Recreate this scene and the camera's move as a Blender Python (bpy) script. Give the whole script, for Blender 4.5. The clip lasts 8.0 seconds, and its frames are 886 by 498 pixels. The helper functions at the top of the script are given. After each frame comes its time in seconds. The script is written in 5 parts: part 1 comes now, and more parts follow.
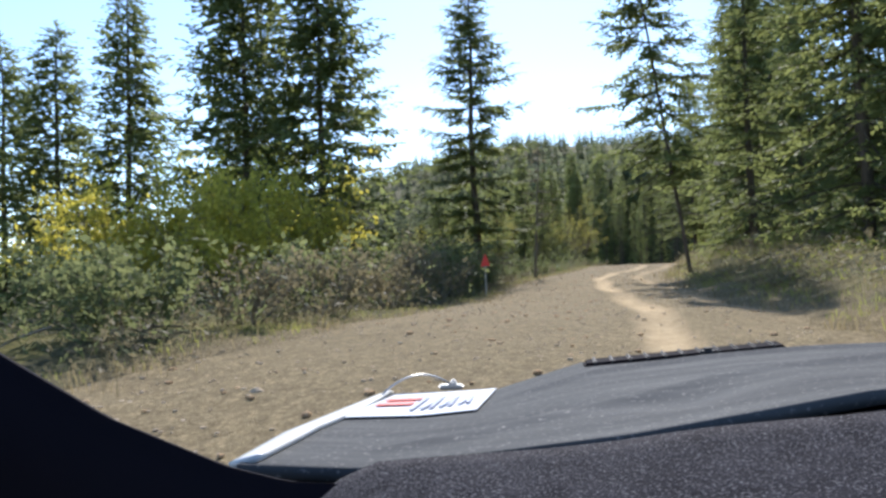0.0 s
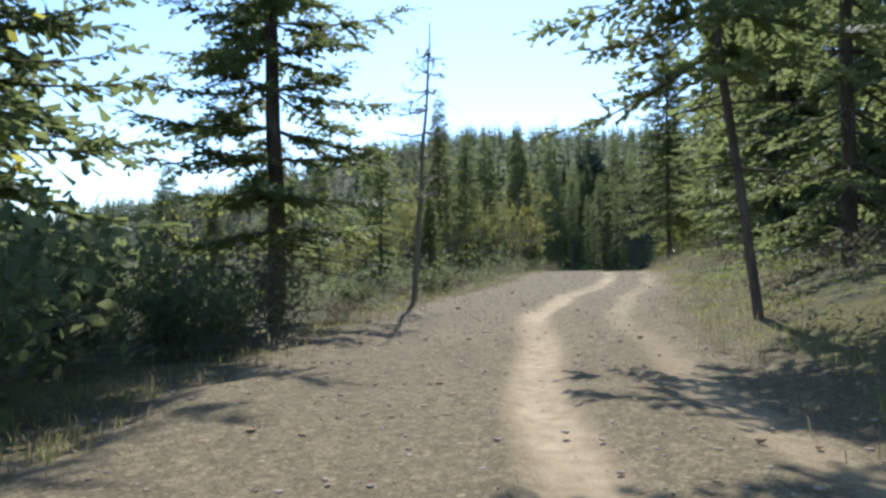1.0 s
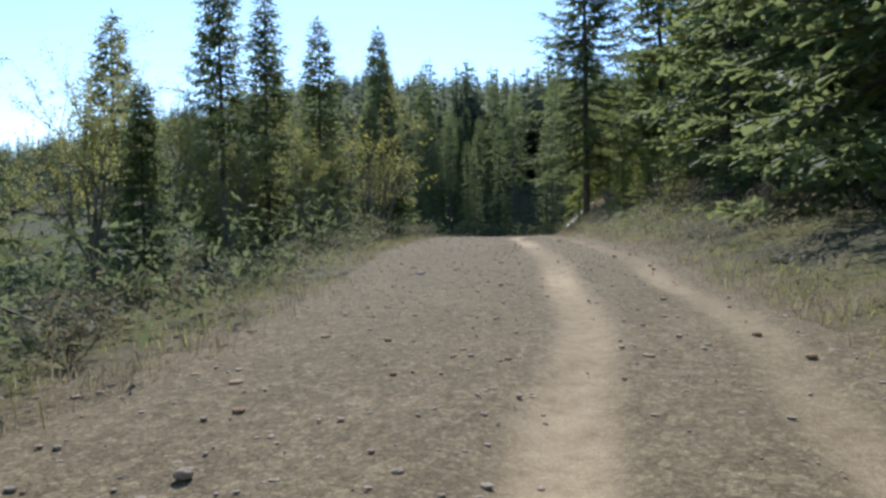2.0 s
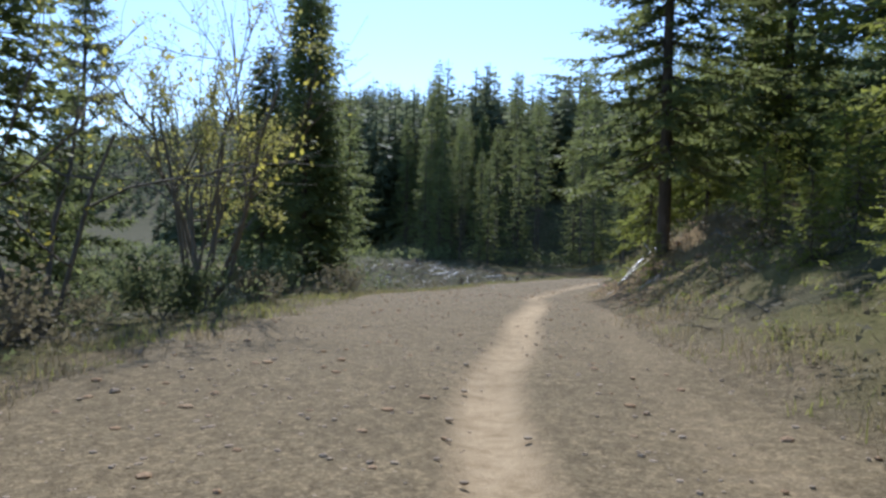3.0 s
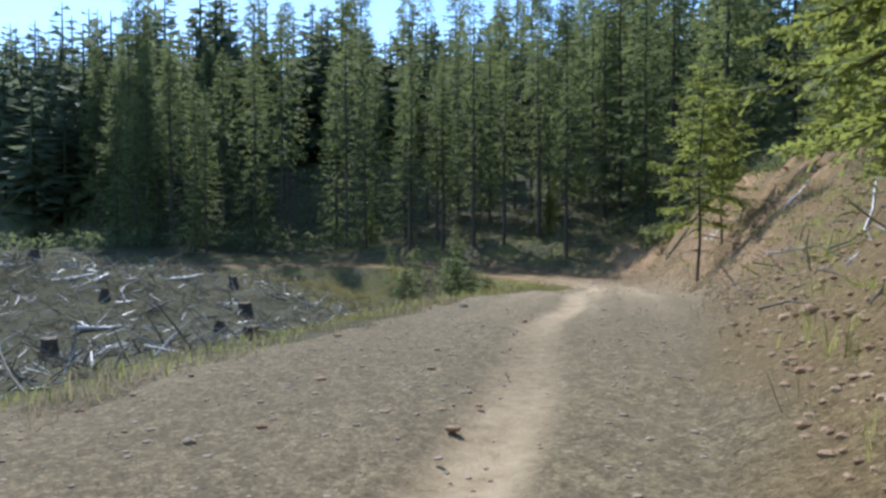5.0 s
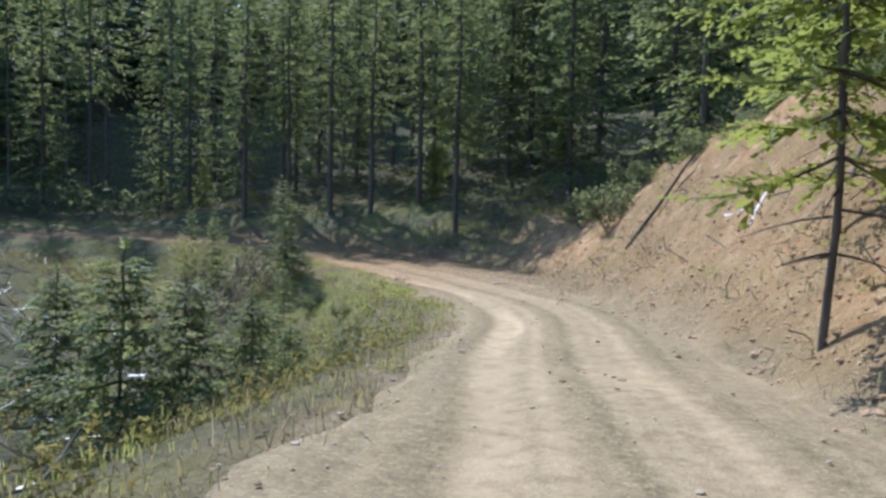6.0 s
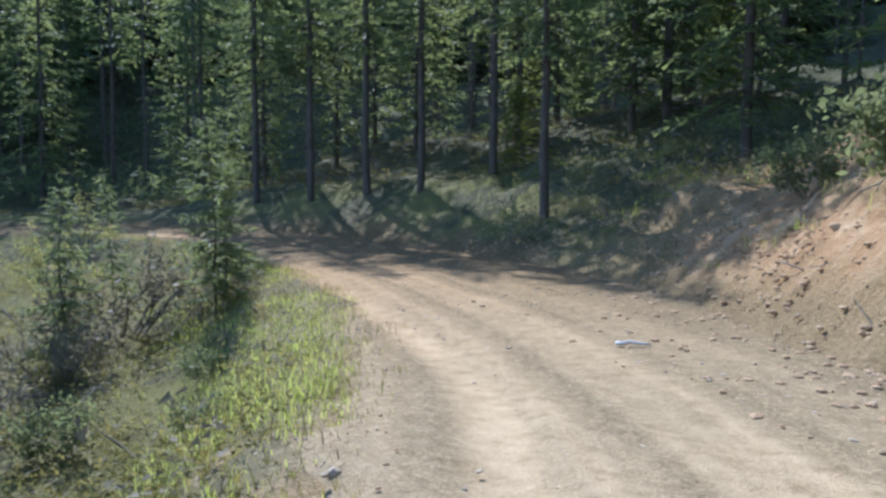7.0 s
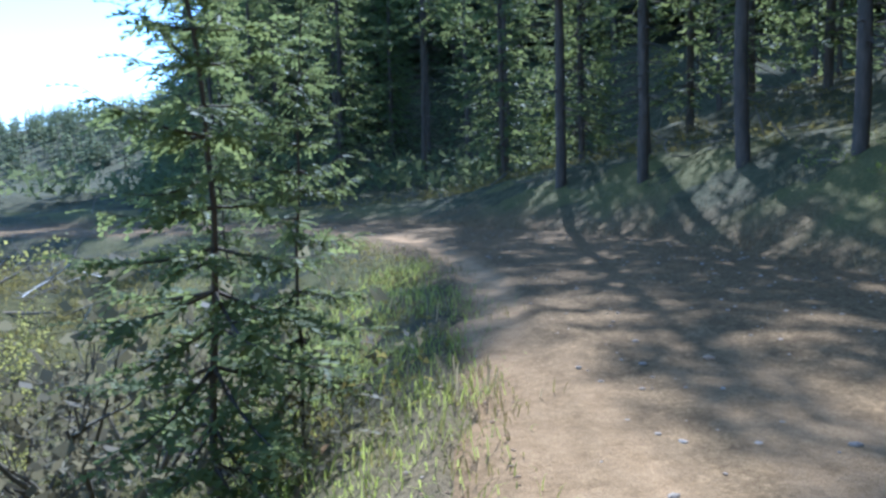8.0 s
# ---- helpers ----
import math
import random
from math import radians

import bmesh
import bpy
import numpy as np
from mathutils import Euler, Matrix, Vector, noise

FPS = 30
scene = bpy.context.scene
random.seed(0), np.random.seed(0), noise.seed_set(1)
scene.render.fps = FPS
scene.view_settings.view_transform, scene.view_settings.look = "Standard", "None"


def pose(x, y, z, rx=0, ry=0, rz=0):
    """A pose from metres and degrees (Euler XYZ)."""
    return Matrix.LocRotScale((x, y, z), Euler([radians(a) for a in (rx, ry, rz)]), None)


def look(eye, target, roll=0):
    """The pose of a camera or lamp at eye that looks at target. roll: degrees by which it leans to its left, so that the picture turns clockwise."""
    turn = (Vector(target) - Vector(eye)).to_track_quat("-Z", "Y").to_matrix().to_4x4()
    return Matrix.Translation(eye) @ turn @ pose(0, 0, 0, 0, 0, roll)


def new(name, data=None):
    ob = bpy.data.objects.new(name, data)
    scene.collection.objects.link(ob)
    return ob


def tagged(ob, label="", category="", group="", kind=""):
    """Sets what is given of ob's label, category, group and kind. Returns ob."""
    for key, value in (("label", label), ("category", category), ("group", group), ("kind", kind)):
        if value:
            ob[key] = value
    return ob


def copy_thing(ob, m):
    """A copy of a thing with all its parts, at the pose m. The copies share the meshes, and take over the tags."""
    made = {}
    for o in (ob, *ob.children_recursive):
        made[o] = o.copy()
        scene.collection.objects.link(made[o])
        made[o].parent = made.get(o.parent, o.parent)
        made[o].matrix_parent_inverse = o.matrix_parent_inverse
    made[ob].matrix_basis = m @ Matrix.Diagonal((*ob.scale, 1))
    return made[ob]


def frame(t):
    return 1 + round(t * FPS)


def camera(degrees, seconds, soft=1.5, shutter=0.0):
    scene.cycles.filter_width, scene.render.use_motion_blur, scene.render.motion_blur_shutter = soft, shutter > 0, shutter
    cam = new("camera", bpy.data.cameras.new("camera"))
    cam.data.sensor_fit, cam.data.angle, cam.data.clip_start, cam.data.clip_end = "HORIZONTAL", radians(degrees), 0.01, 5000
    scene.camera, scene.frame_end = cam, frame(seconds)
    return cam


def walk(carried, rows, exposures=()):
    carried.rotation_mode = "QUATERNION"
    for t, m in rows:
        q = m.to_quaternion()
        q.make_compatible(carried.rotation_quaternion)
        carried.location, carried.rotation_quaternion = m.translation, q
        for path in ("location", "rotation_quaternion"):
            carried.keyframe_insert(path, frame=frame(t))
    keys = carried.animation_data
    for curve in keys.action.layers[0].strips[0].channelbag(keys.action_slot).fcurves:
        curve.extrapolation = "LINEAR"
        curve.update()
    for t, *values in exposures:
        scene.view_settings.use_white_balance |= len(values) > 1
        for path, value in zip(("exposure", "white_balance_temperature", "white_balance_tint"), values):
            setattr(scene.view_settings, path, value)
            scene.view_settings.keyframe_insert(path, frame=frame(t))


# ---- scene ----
cam = camera(58.99, 8.0, soft=2.8)
PATH = [
    (0.0, look((-0.001, 0.000, 1.200), (-0.335, 9.986, 1.608), -1.95)),
    (0.5, look((2.211, 8.633, 1.822), (2.201, 18.630, 2.076), -0.72)),
    (1.0, look((3.061, 17.202, 1.869), (3.338, 27.194, 2.166), -0.14)),
    (1.2, look((3.512, 20.516, 1.961), (3.771, 30.511, 2.127), 1.43)),
    (1.5, look((4.156, 25.367, 2.112), (4.961, 35.335, 2.150), 2.20)),
    (1.7, look((4.470, 28.963, 2.194), (5.744, 38.879, 1.948), -0.60)),
    (2.0, look((5.957, 34.272, 2.404), (7.795, 44.097, 2.090), -0.76)),
    (2.5, look((8.821, 43.320, 2.739), (10.510, 53.174, 2.531), 0.02)),
    (2.8, look((10.461, 48.925, 2.990), (11.820, 58.832, 2.841), 0.91)),
    (3.0, look((11.524, 52.730, 3.055), (13.085, 62.607, 2.981), 1.69)),
    (3.5, look((13.764, 62.125, 3.067), (15.809, 71.913, 3.012), -1.38)),
    (3.8, look((15.274, 67.306, 3.046), (17.448, 77.066, 2.924), -0.47)),
    (4.0, look((16.449, 70.468, 2.944), (18.859, 80.170, 2.725), -0.12)),
    (4.3, look((18.290, 74.902, 2.801), (21.274, 84.438, 2.388), -0.67)),
    (4.5, look((19.429, 77.616, 2.626), (22.871, 86.991, 2.121), -1.78)),
    (4.7, look((20.495, 79.948, 2.574), (24.540, 89.083, 2.136), -0.72)),
    (5.0, look((22.621, 83.616, 2.630), (26.932, 92.635, 2.350), -0.00)),
    (5.5, look((26.747, 90.053, 2.635), (31.566, 98.814, 2.200), 0.15)),
    (5.8, look((29.553, 93.906, 2.553), (34.892, 102.338, 1.911), 1.05)),
    (6.0, look((31.597, 96.398, 2.460), (37.083, 104.729, 1.756), 1.47)),
    (6.5, look((36.109, 102.268, 1.932), (41.696, 110.529, 1.204), 1.11)),
    (6.7, look((37.721, 104.239, 1.844), (42.809, 112.810, 1.028), 0.07)),
    (6.8, look((38.500, 105.239, 1.780), (43.356, 113.941, 0.949), -0.26)),
    (7.0, look((39.820, 107.394, 1.573), (44.047, 116.421, 0.761), 0.29)),
    (7.5, look((42.445, 113.088, 1.225), (44.443, 122.845, 0.328), -0.16)),
    (7.7, look((43.058, 115.335, 1.132), (44.051, 125.250, 0.295), -0.94)),
    (8.0, look((43.499, 118.414, 1.088), (43.375, 128.374, 0.205), -1.50)),
]
EXPOSURES = [(0.0, 0.95, 5850, 13), (1.0, 0.85, 5400, 11), (1.5, 0.6, 5300, 12), (3.0, 0.55, 5350, 15), (4.5, 0.55, 5200, 12), (6.0, 1.0, 5050, 13), (7.0, 1.2, 4850, 13), (8.0, 1.4, 4500, 13)]
walk(cam, PATH, EXPOSURES)

# ---- daylight: clear afternoon sky, sun low ahead of the road ----
SUN_EL, SUN_AZ = 40.0, 5.0
world = bpy.data.worlds.new("sky")
scene.world = world
world.use_nodes = True
wn = world.node_tree
sky = wn.nodes.new("ShaderNodeTexSky")
sky.sky_type = "NISHITA"
sky.sun_disc = False
sky.sun_elevation = radians(SUN_EL)
sky.sun_rotation = radians(SUN_AZ)
sky.dust_density = 0.12
sky.ozone_density = 2.0
sky.air_density = 1.0
wn.nodes["Background"].inputs["Strength"].default_value = 0.14
wn.links.new(sky.outputs["Color"], wn.nodes["Background"].inputs["Color"])
sun_data = bpy.data.lights.new("sun", "SUN")
sun_data.energy, sun_data.angle, sun_data.color = 4.3, radians(0.53), (1.0, 0.92, 0.80)
sun = new("sun", sun_data)
sun_dir = Vector((math.sin(radians(SUN_AZ)) * math.cos(radians(SUN_EL)), math.cos(radians(SUN_AZ)) * math.cos(radians(SUN_EL)), math.sin(radians(SUN_EL))))
sun.matrix_world = look(sun_dir * 300, (0, 0, 0))


# ---- materials ----
class Nodes:
    """A node material under construction."""

    def __init__(self, name):
        self.mat = bpy.data.materials.new(name)
        self.mat.use_nodes = True
        self.t = self.mat.node_tree
        self.out = self.t.nodes["Material Output"]
        self.bsdf = self.t.nodes["Principled BSDF"]

    def add(self, kind, **values):
        n = self.t.nodes.new("ShaderNode" + kind)
        for key, v in values.items():
            n.inputs[key].default_value = v
        return n

    def link(self, a, b):
        self.t.links.new(a, b)

    def noise(self, scale, detail=4.0, rough=0.6, coords="Object"):
        tc = self.add("TexCoord")
        n = self.add("TexNoise", Scale=scale, Detail=detail, Roughness=rough)
        self.link(tc.outputs[coords], n.inputs["Vector"])
        return n.outputs["Fac"]

    def cells(self, scale):
        """Stones as cells: a random grey for each, and the distance from its edge."""
        tc = self.add("TexCoord")
        n, e = self.add("TexVoronoi", Scale=scale), self.add("TexVoronoi", Scale=scale)
        e.feature = "DISTANCE_TO_EDGE"
        for v in (n, e):
            self.link(tc.outputs["Object"], v.inputs["Vector"])
        grey = self.add("RGBToBW")
        self.link(n.outputs["Color"], grey.inputs["Color"])
        return grey.outputs["Val"], e.outputs["Distance"]

    def ramp(self, fac, stops):
        n = self.t.nodes.new("ShaderNodeValToRGB")
        el = n.color_ramp.elements
        while len(el) < len(stops):
            el.new(0.5)
        for e, (p, c) in zip(el, stops):
            e.position, e.color = p, (*c, 1)
        self.link(fac, n.inputs["Fac"])
        return n.outputs["Color"]

    def mix(self, fac, a, b, how="MIX"):
        n = self.t.nodes.new("ShaderNodeMix")
        n.data_type, n.blend_type = "RGBA", how
        for sock, v in ((n.inputs[0], fac), (n.inputs[6], a), (n.inputs[7], b)):
            if isinstance(v, (int, float)):
                sock.default_value = v
            elif isinstance(v, tuple):
                sock.default_value = (*v, 1)
            else:
                self.link(v, sock)
        return n.outputs[2]

    def math(self, how, a, b=0.0):
        n = self.t.nodes.new("ShaderNodeMath")
        n.operation = how
        for sock, v in ((n.inputs[0], a), (n.inputs[1], b)):
            if isinstance(v, (int, float)):
                sock.default_value = v
            else:
                self.link(v, sock)
        return n.outputs[0]

    def attr(self, name):
        n = self.t.nodes.new("ShaderNodeAttribute")
        n.attribute_name = name
        return n.outputs["Fac"]

    def bump(self, height, strength, distance):
        n = self.add("Bump", Strength=strength, Distance=distance)
        self.link(height, n.inputs["Height"])
        self.link(n.outputs["Normal"], self.bsdf.inputs["Normal"])

    def colour(self, c, rough=0.8):
        if isinstance(c, tuple):
            self.bsdf.inputs["Base Color"].default_value = (*c, 1)
        else:
            self.link(c, self.bsdf.inputs["Base Color"])
        self.bsdf.inputs["Roughness"].default_value = rough
        if rough >= 0.9:
            self.bsdf.inputs["Specular IOR Level"].default_value = 0.08
        return self.mat


def foliage(name, dark, mid, light, shine=0.35, thin=0.4):
    """Leaves or needles: colour varies by tree and by tuft, and light comes through from behind."""
    m = Nodes(name)
    info, geo = m.add("ObjectInfo"), m.add("NewGeometry")
    r = m.math("ADD", m.math("MULTIPLY", info.outputs["Random"], 0.35), m.math("MULTIPLY", geo.outputs["Random Per Island"], 0.65))
    c = m.ramp(r, [(0.0, dark), (0.5, mid), (1.0, light)])
    m.colour(c, 0.62)
    m.bsdf.inputs["Specular IOR Level"].default_value = shine
    tr = m.add("BsdfTranslucent")
    m.link(m.mix(0.5, c, tuple(min(1, 1.5 * v + 0.02) for v in light)), tr.inputs["Color"])
    mx = m.add("MixShader", Fac=thin)
    m.link(m.bsdf.outputs[0], mx.inputs[1])
    m.link(tr.outputs[0], mx.inputs[2])
    m.link(mx.outputs[0], m.out.inputs["Surface"])
    return m.mat


def bark(name, a, b, scale=9.0, moss=0.5, rough=0.9):
    m = Nodes(name)
    tc = m.add("TexCoord")
    mp = m.add("Mapping", Scale=(1, 1, 0.22))
    m.link(tc.outputs["Object"], mp.inputs["Vector"])
    n = m.add("TexNoise", Scale=scale, Detail=6.0, Roughness=0.7)
    m.link(mp.outputs[0], n.inputs["Vector"])
    big = m.noise(1.3, 3)
    c = m.mix(m.math("MULTIPLY", big, moss), m.ramp(n.outputs["Fac"], [(0.3, a), (0.7, b)]), (0.16, 0.17, 0.12))
    m.bump(n.outputs["Fac"], 0.8, 0.04 if rough > 0.5 else 0.01)
    return m.colour(c, rough)


def earth(name, stops, scale, patch, bump=0.06, small=14.0):
    m = Nodes(name)
    n1, n2, n3 = m.noise(scale, 5), m.noise(small, 6, 0.7), m.noise(small * 5, 3, 0.6)
    c = m.ramp(n1, stops)
    c = m.mix(m.math("MULTIPLY", n2, 0.55), c, patch)
    c = m.mix(0.35, c, m.ramp(n3, [(0.3, (0.25, 0.25, 0.25)), (0.7, (0.85, 0.85, 0.85))]), "OVERLAY")
    m.bump(m.math("ADD", n2, m.math("MULTIPLY", n3, 0.4)), 0.9, bump)
    return m.colour(c, 0.95)


FIR = foliage("fir_needles", (0.065, 0.09, 0.032), (0.125, 0.155, 0.05), (0.21, 0.23, 0.07), shine=0.12, thin=0.5)
FIR_OLIVE = foliage("olive_fir_needles", (0.07, 0.095, 0.032), (0.13, 0.155, 0.048), (0.21, 0.23, 0.07), shine=0.1, thin=0.5)
FIR_LIGHT = foliage("young_fir_needles", (0.09, 0.12, 0.02), (0.17, 0.20, 0.03), (0.28, 0.29, 0.055), shine=0.12, thin=0.5)
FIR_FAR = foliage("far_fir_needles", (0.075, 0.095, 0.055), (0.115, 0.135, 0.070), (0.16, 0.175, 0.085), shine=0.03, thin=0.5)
LEAF = foliage("yellowing_leaves", (0.11, 0.14, 0.02), (0.30, 0.30, 0.035), (0.55, 0.46, 0.07), thin=0.55)
LEAF_PALE = foliage("pale_aspen_leaves", (0.10, 0.12, 0.03), (0.22, 0.23, 0.055), (0.38, 0.34, 0.09), shine=0.1, thin=0.55)
LEAF_GREEN = foliage("shrub_leaves", (0.06, 0.08, 0.035), (0.10, 0.125, 0.05), (0.19, 0.2, 0.075), shine=0.05, thin=0.48)
LEAF_BROWN = foliage("dry_leaves", (0.09, 0.075, 0.045), (0.15, 0.125, 0.07), (0.22, 0.19, 0.10), shine=0.1, thin=0.4)
GRASS = foliage("grass_blades", (0.11, 0.09, 0.042), (0.20, 0.16, 0.078), (0.33, 0.265, 0.14), shine=0.06, thin=0.4)
GRASS_GREEN = foliage("green_grass_blades", (0.10, 0.115, 0.022), (0.20, 0.22, 0.042), (0.37, 0.36, 0.09), shine=0.06, thin=0.45)
LIME_GRASS = foliage("lime_grass_blades", (0.13, 0.17, 0.02), (0.26, 0.31, 0.04), (0.44, 0.45, 0.09), shine=0.06, thin=0.5)
WEED = foliage("olive_weeds", (0.06, 0.055, 0.014), (0.125, 0.115, 0.026), (0.27, 0.215, 0.055), shine=0.02, thin=0.48)
BARK = bark("fir_bark", (0.045, 0.034, 0.025), (0.14, 0.105, 0.078), moss=0.25)
BARK_GREY = bark("dead_grey_bark", (0.10, 0.08, 0.058), (0.28, 0.235, 0.18))
BARK_PALE = bark("weathered_pale_wood", (0.48, 0.43, 0.35), (0.76, 0.71, 0.62), 14.0, 0.12, 0.4)


# ---- road line: reference line, its height, and how far the road reaches to either side ----
# x, y, z, road to the left, road to the right, right rise at 4 m and 12 m, left rise at 4 m and 15 m
ROAD = [
    (-6, -60, -1, 3, 2, 1, 1.6, 0, -0.6),
    (-2.2, -14, -0.55, 3.6, 1.5, 1.1, 1.8, 0.1, -0.6),
    (0, 0, 0, 4.8, 1.7, 1.1, 1.8, 0.1, -0.6),
    (2.2, 8.6, 0.55, 4.6, 1.7, 1.1, 1.8, 0.1, -0.6),
    (3.2, 17.2, 0.68, 3, 1.95, 1, 1.8, 0, -0.8),
    (4.2, 25.4, 0.9, 2.7, 2.2, 1, 1.7, -0.1, -1.2),
    (5.8, 33.5, 1.18, 2.7, 2.3, 0.8, 1.6, -0.2, -1.6),
    (9, 43.3, 1.52, 2.9, 2.3, 0.7, 1.6, -0.3, -2),
    (11.6, 52.7, 1.85, 3.2, 2.3, 1, 2.2, -0.3, -2),
    (13.8, 62.1, 1.85, 3.5, 2.1, 1.4, 2.8, -0.2, -3.5),
    (16.5, 70.5, 1.75, 3.7, 1.7, 2, 4, -0.2, -3.4),
    (19.4, 77.6, 1.45, 3.8, 0.95, 2.5, 4.4, -0.3, -3),
    (22.6, 83.6, 1.45, 3.4, 0.9, 2.6, 4.3, -0.6, -3),
    (26.8, 90, 1.44, 2.6, 1.6, 2.4, 4, -0.8, -2.99),
    (31.6, 96.4, 1.26, 1.8, 2.5, 2.4, 4, -1, -2.81),
    (36.1, 102.3, 0.73, 1, 2.8, 3.8, 4.6, -1.2, -2.28),
    (39.9, 107.4, 0.38, 0.75, 2.8, 4.2, 5, -1.6, -1.93),
    (42.4, 113, 0.03, 0.8, 3.6, 3.8, 4.6, -1.68, -1.68),
    (43.3, 117.1, -0.07, 0.4, 4.7, 2.4, 3.4, -1.58, -1.58),
    (43.8, 122, -0.11, 0.3, 5, 1.8, 4.6, -1.54, -1.54),
    (43.8, 127, -0.11, 0.4, 4.6, 1.9, 4.8, -1.54, -1.54),
    (43.1, 132, -0.12, 0.6, 4.2, 1.9, 4.6, -1.4, -1.43),
    (41, 137, -0.17, 1, 3.6, 1.6, 3.8, -0.9, -1.38),
    (37, 141.5, -0.25, 1.6, 3, 0.5, 1, -0.6, -1.3),
    (31, 144.5, -0.35, 2, 2.5, 0.5, 1, -0.5, -1.1),
    (22, 146, -0.25, 2.2, 2.2, 0.5, 1, -0.5, -1.2),
    (5, 146, -0.45, 2.2, 2.2, 0.5, 1.2, -0.4, -1),
    (-40, 141, -1.75, 2.2, 2.2, 0.6, 1.5, -0.4, -0.8),
]


def smooth_line(rows, step=0.5):
    """Catmull-Rom through the rows, at about even steps."""
    a = np.array(rows, float)
    p = np.vstack([2 * a[0] - a[1], a, 2 * a[-1] - a[-2]])
    out = []
    for i in range(1, len(p) - 2):
        n = max(2, int(np.linalg.norm(p[i + 1, :2] - p[i, :2]) / step))
        t = (np.arange(n) / n)[:, None]
        out.append(0.5 * (2 * p[i] + (p[i + 1] - p[i - 1]) * t + (2 * p[i - 1] - 5 * p[i] + 4 * p[i + 1] - p[i + 2]) * t**2 + (3 * p[i] - 3 * p[i + 1] + p[i + 2] - p[i - 1]) * t**3))
    return np.vstack(out + [a[-1:]])


LINE = smooth_line(ROAD)
TAN = np.gradient(LINE[:, :2], axis=0)
TAN /= np.linalg.norm(TAN, axis=1)[:, None]
RIGHT = np.stack([TAN[:, 1], -TAN[:, 0]], 1)


def smoothstep(a, b, x):
    t = np.clip((x - a) / (b - a), 0, 1)
    return t * t * (3 - 2 * t)


def waves(x, y, size, seed, octaves=3):
    """Cheap rolling noise for whole arrays, about -1 to 1."""
    rs, out, amp = np.random.RandomState(seed), 0 * x, 1.0
    for _ in range(octaves):
        for _ in range(4):
            a, ph = rs.uniform(0, 2 * math.pi, 2)
            k = 2 * math.pi / size * rs.uniform(0.7, 1.4)
            out = out + amp * 0.35 * np.sin(k * (x * math.cos(a) + y * math.sin(a)) + ph)
        size, amp = size / 2.3, amp / 2
    return out


def road_place(x, y):
    """For arrays: the nearest row of the road line, and the distance to its right."""
    x, y = np.atleast_1d(np.asarray(x, float)), np.atleast_1d(np.asarray(y, float))
    idx = np.empty(len(x), int)
    for a in range(0, len(x), 4000):
        d = (x[a : a + 4000, None] - LINE[None, :, 0]) ** 2 + (y[a : a + 4000, None] - LINE[None, :, 1]) ** 2
        idx[a : a + 4000] = d.argmin(1)
    off = np.stack([x, y], 1) - LINE[idx, :2]
    u = (off * RIGHT[idx]).sum(1)
    return idx, np.sign(u) * np.hypot(off[:, 0], off[:, 1])


def far_land(x, y):
    """The lie of the land away from the road: a shallow valley to the left, forested hills behind."""
    valley = -2.6 - 0.02 * np.clip(60 - x, 0, 400) + 4.5 * smoothstep(10, 90, x - 0.3 * y)
    foot = np.maximum(150, 110 + (46 - x) / 0.384)
    d = y - foot
    hill = 0.33 * np.clip(d, 0, 55) + 0.09 * np.clip(d - 55, 0, 160) - 1.5 * smoothstep(0, 14, d)
    hill = hill * (1.12 - 0.06 * smoothstep(0, 52, x))
    hill = hill * smoothstep(-75, -15, x)
    ridge = (26 + 60 * smoothstep(-520, -350, x) + 80 * smoothstep(-350, 100, x)) * smoothstep(480, 1000, y)
    east = 0.2 * np.clip(x - 44, 0, 70) * smoothstep(112, 126, y) * (1 - smoothstep(160, 220, y))
    right = np.clip(x - 0.42 * y - 2, 0, 300) * 0.10 * (1 - smoothstep(90, 150, y))
    return 0.7 * smoothstep(25, 60, y) + valley + np.maximum(hill, ridge) + right + east + 1.2 * waves(x, y, 60, 3)


def ground_height(x, y):
    x, y = np.atleast_1d(np.asarray(x, float)), np.atleast_1d(np.asarray(y, float))
    idx, u = road_place(x, y)
    z, wl, wr, r4, r12, l4, l15 = LINE[idx, 2:].T
    e = np.where(u > 0, u - wr, -u - wl)
    e0 = np.maximum(e, 0)
    steep = smoothstep(90, 100, y)
    foot = (1 - 0.65 * steep) * smoothstep(-0.5, 3.8, e0) + 0.65 * steep * np.clip(e0 / 3.6, 0, 1)
    rise_r = np.where(e0 < 4, r4 * foot, 0) + np.where(e0 >= 4, r4 + (r12 - r4) * smoothstep(3, 13, e0), 0)
    rise_l = l4 * smoothstep(0, 4 - 1.4 * smoothstep(100, 112, y), e0) + (l15 - l4) * smoothstep(3, 16, e0)
    near = z + np.where(u > 0, rise_r, rise_l)
    w = smoothstep(12, 42, e0)
    rough = (0.05 + 0.10 * smoothstep(2, 8, e0)) * waves(x, y, 5.5, 7, 4) * smoothstep(-0.3, 1.2, e)
    rough = rough + 0.26 * waves(x, y, 2.6, 12, 4) * smoothstep(0.5, 3, e) * (u > 0) * smoothstep(60, 72, y) * (1 - smoothstep(126, 136, y))
    # the heap of logging waste on the cleared ground
    heap = 2.2 * np.exp(-(((x - 21) / 12.0) ** 2) - ((y - 128) / 10.0) ** 2) * (1 + 0.16 * waves(x, y, 5.0, 61, 3)) * smoothstep(3, 8, e0)
    return near * (1 - w) + far_land(x, y) * w + heap + rough - 0.30 * (1 - smoothstep(-0.9, -0.1, e)) - 0.02


def gz(x, y):
    return float(ground_height(x, y)[0])


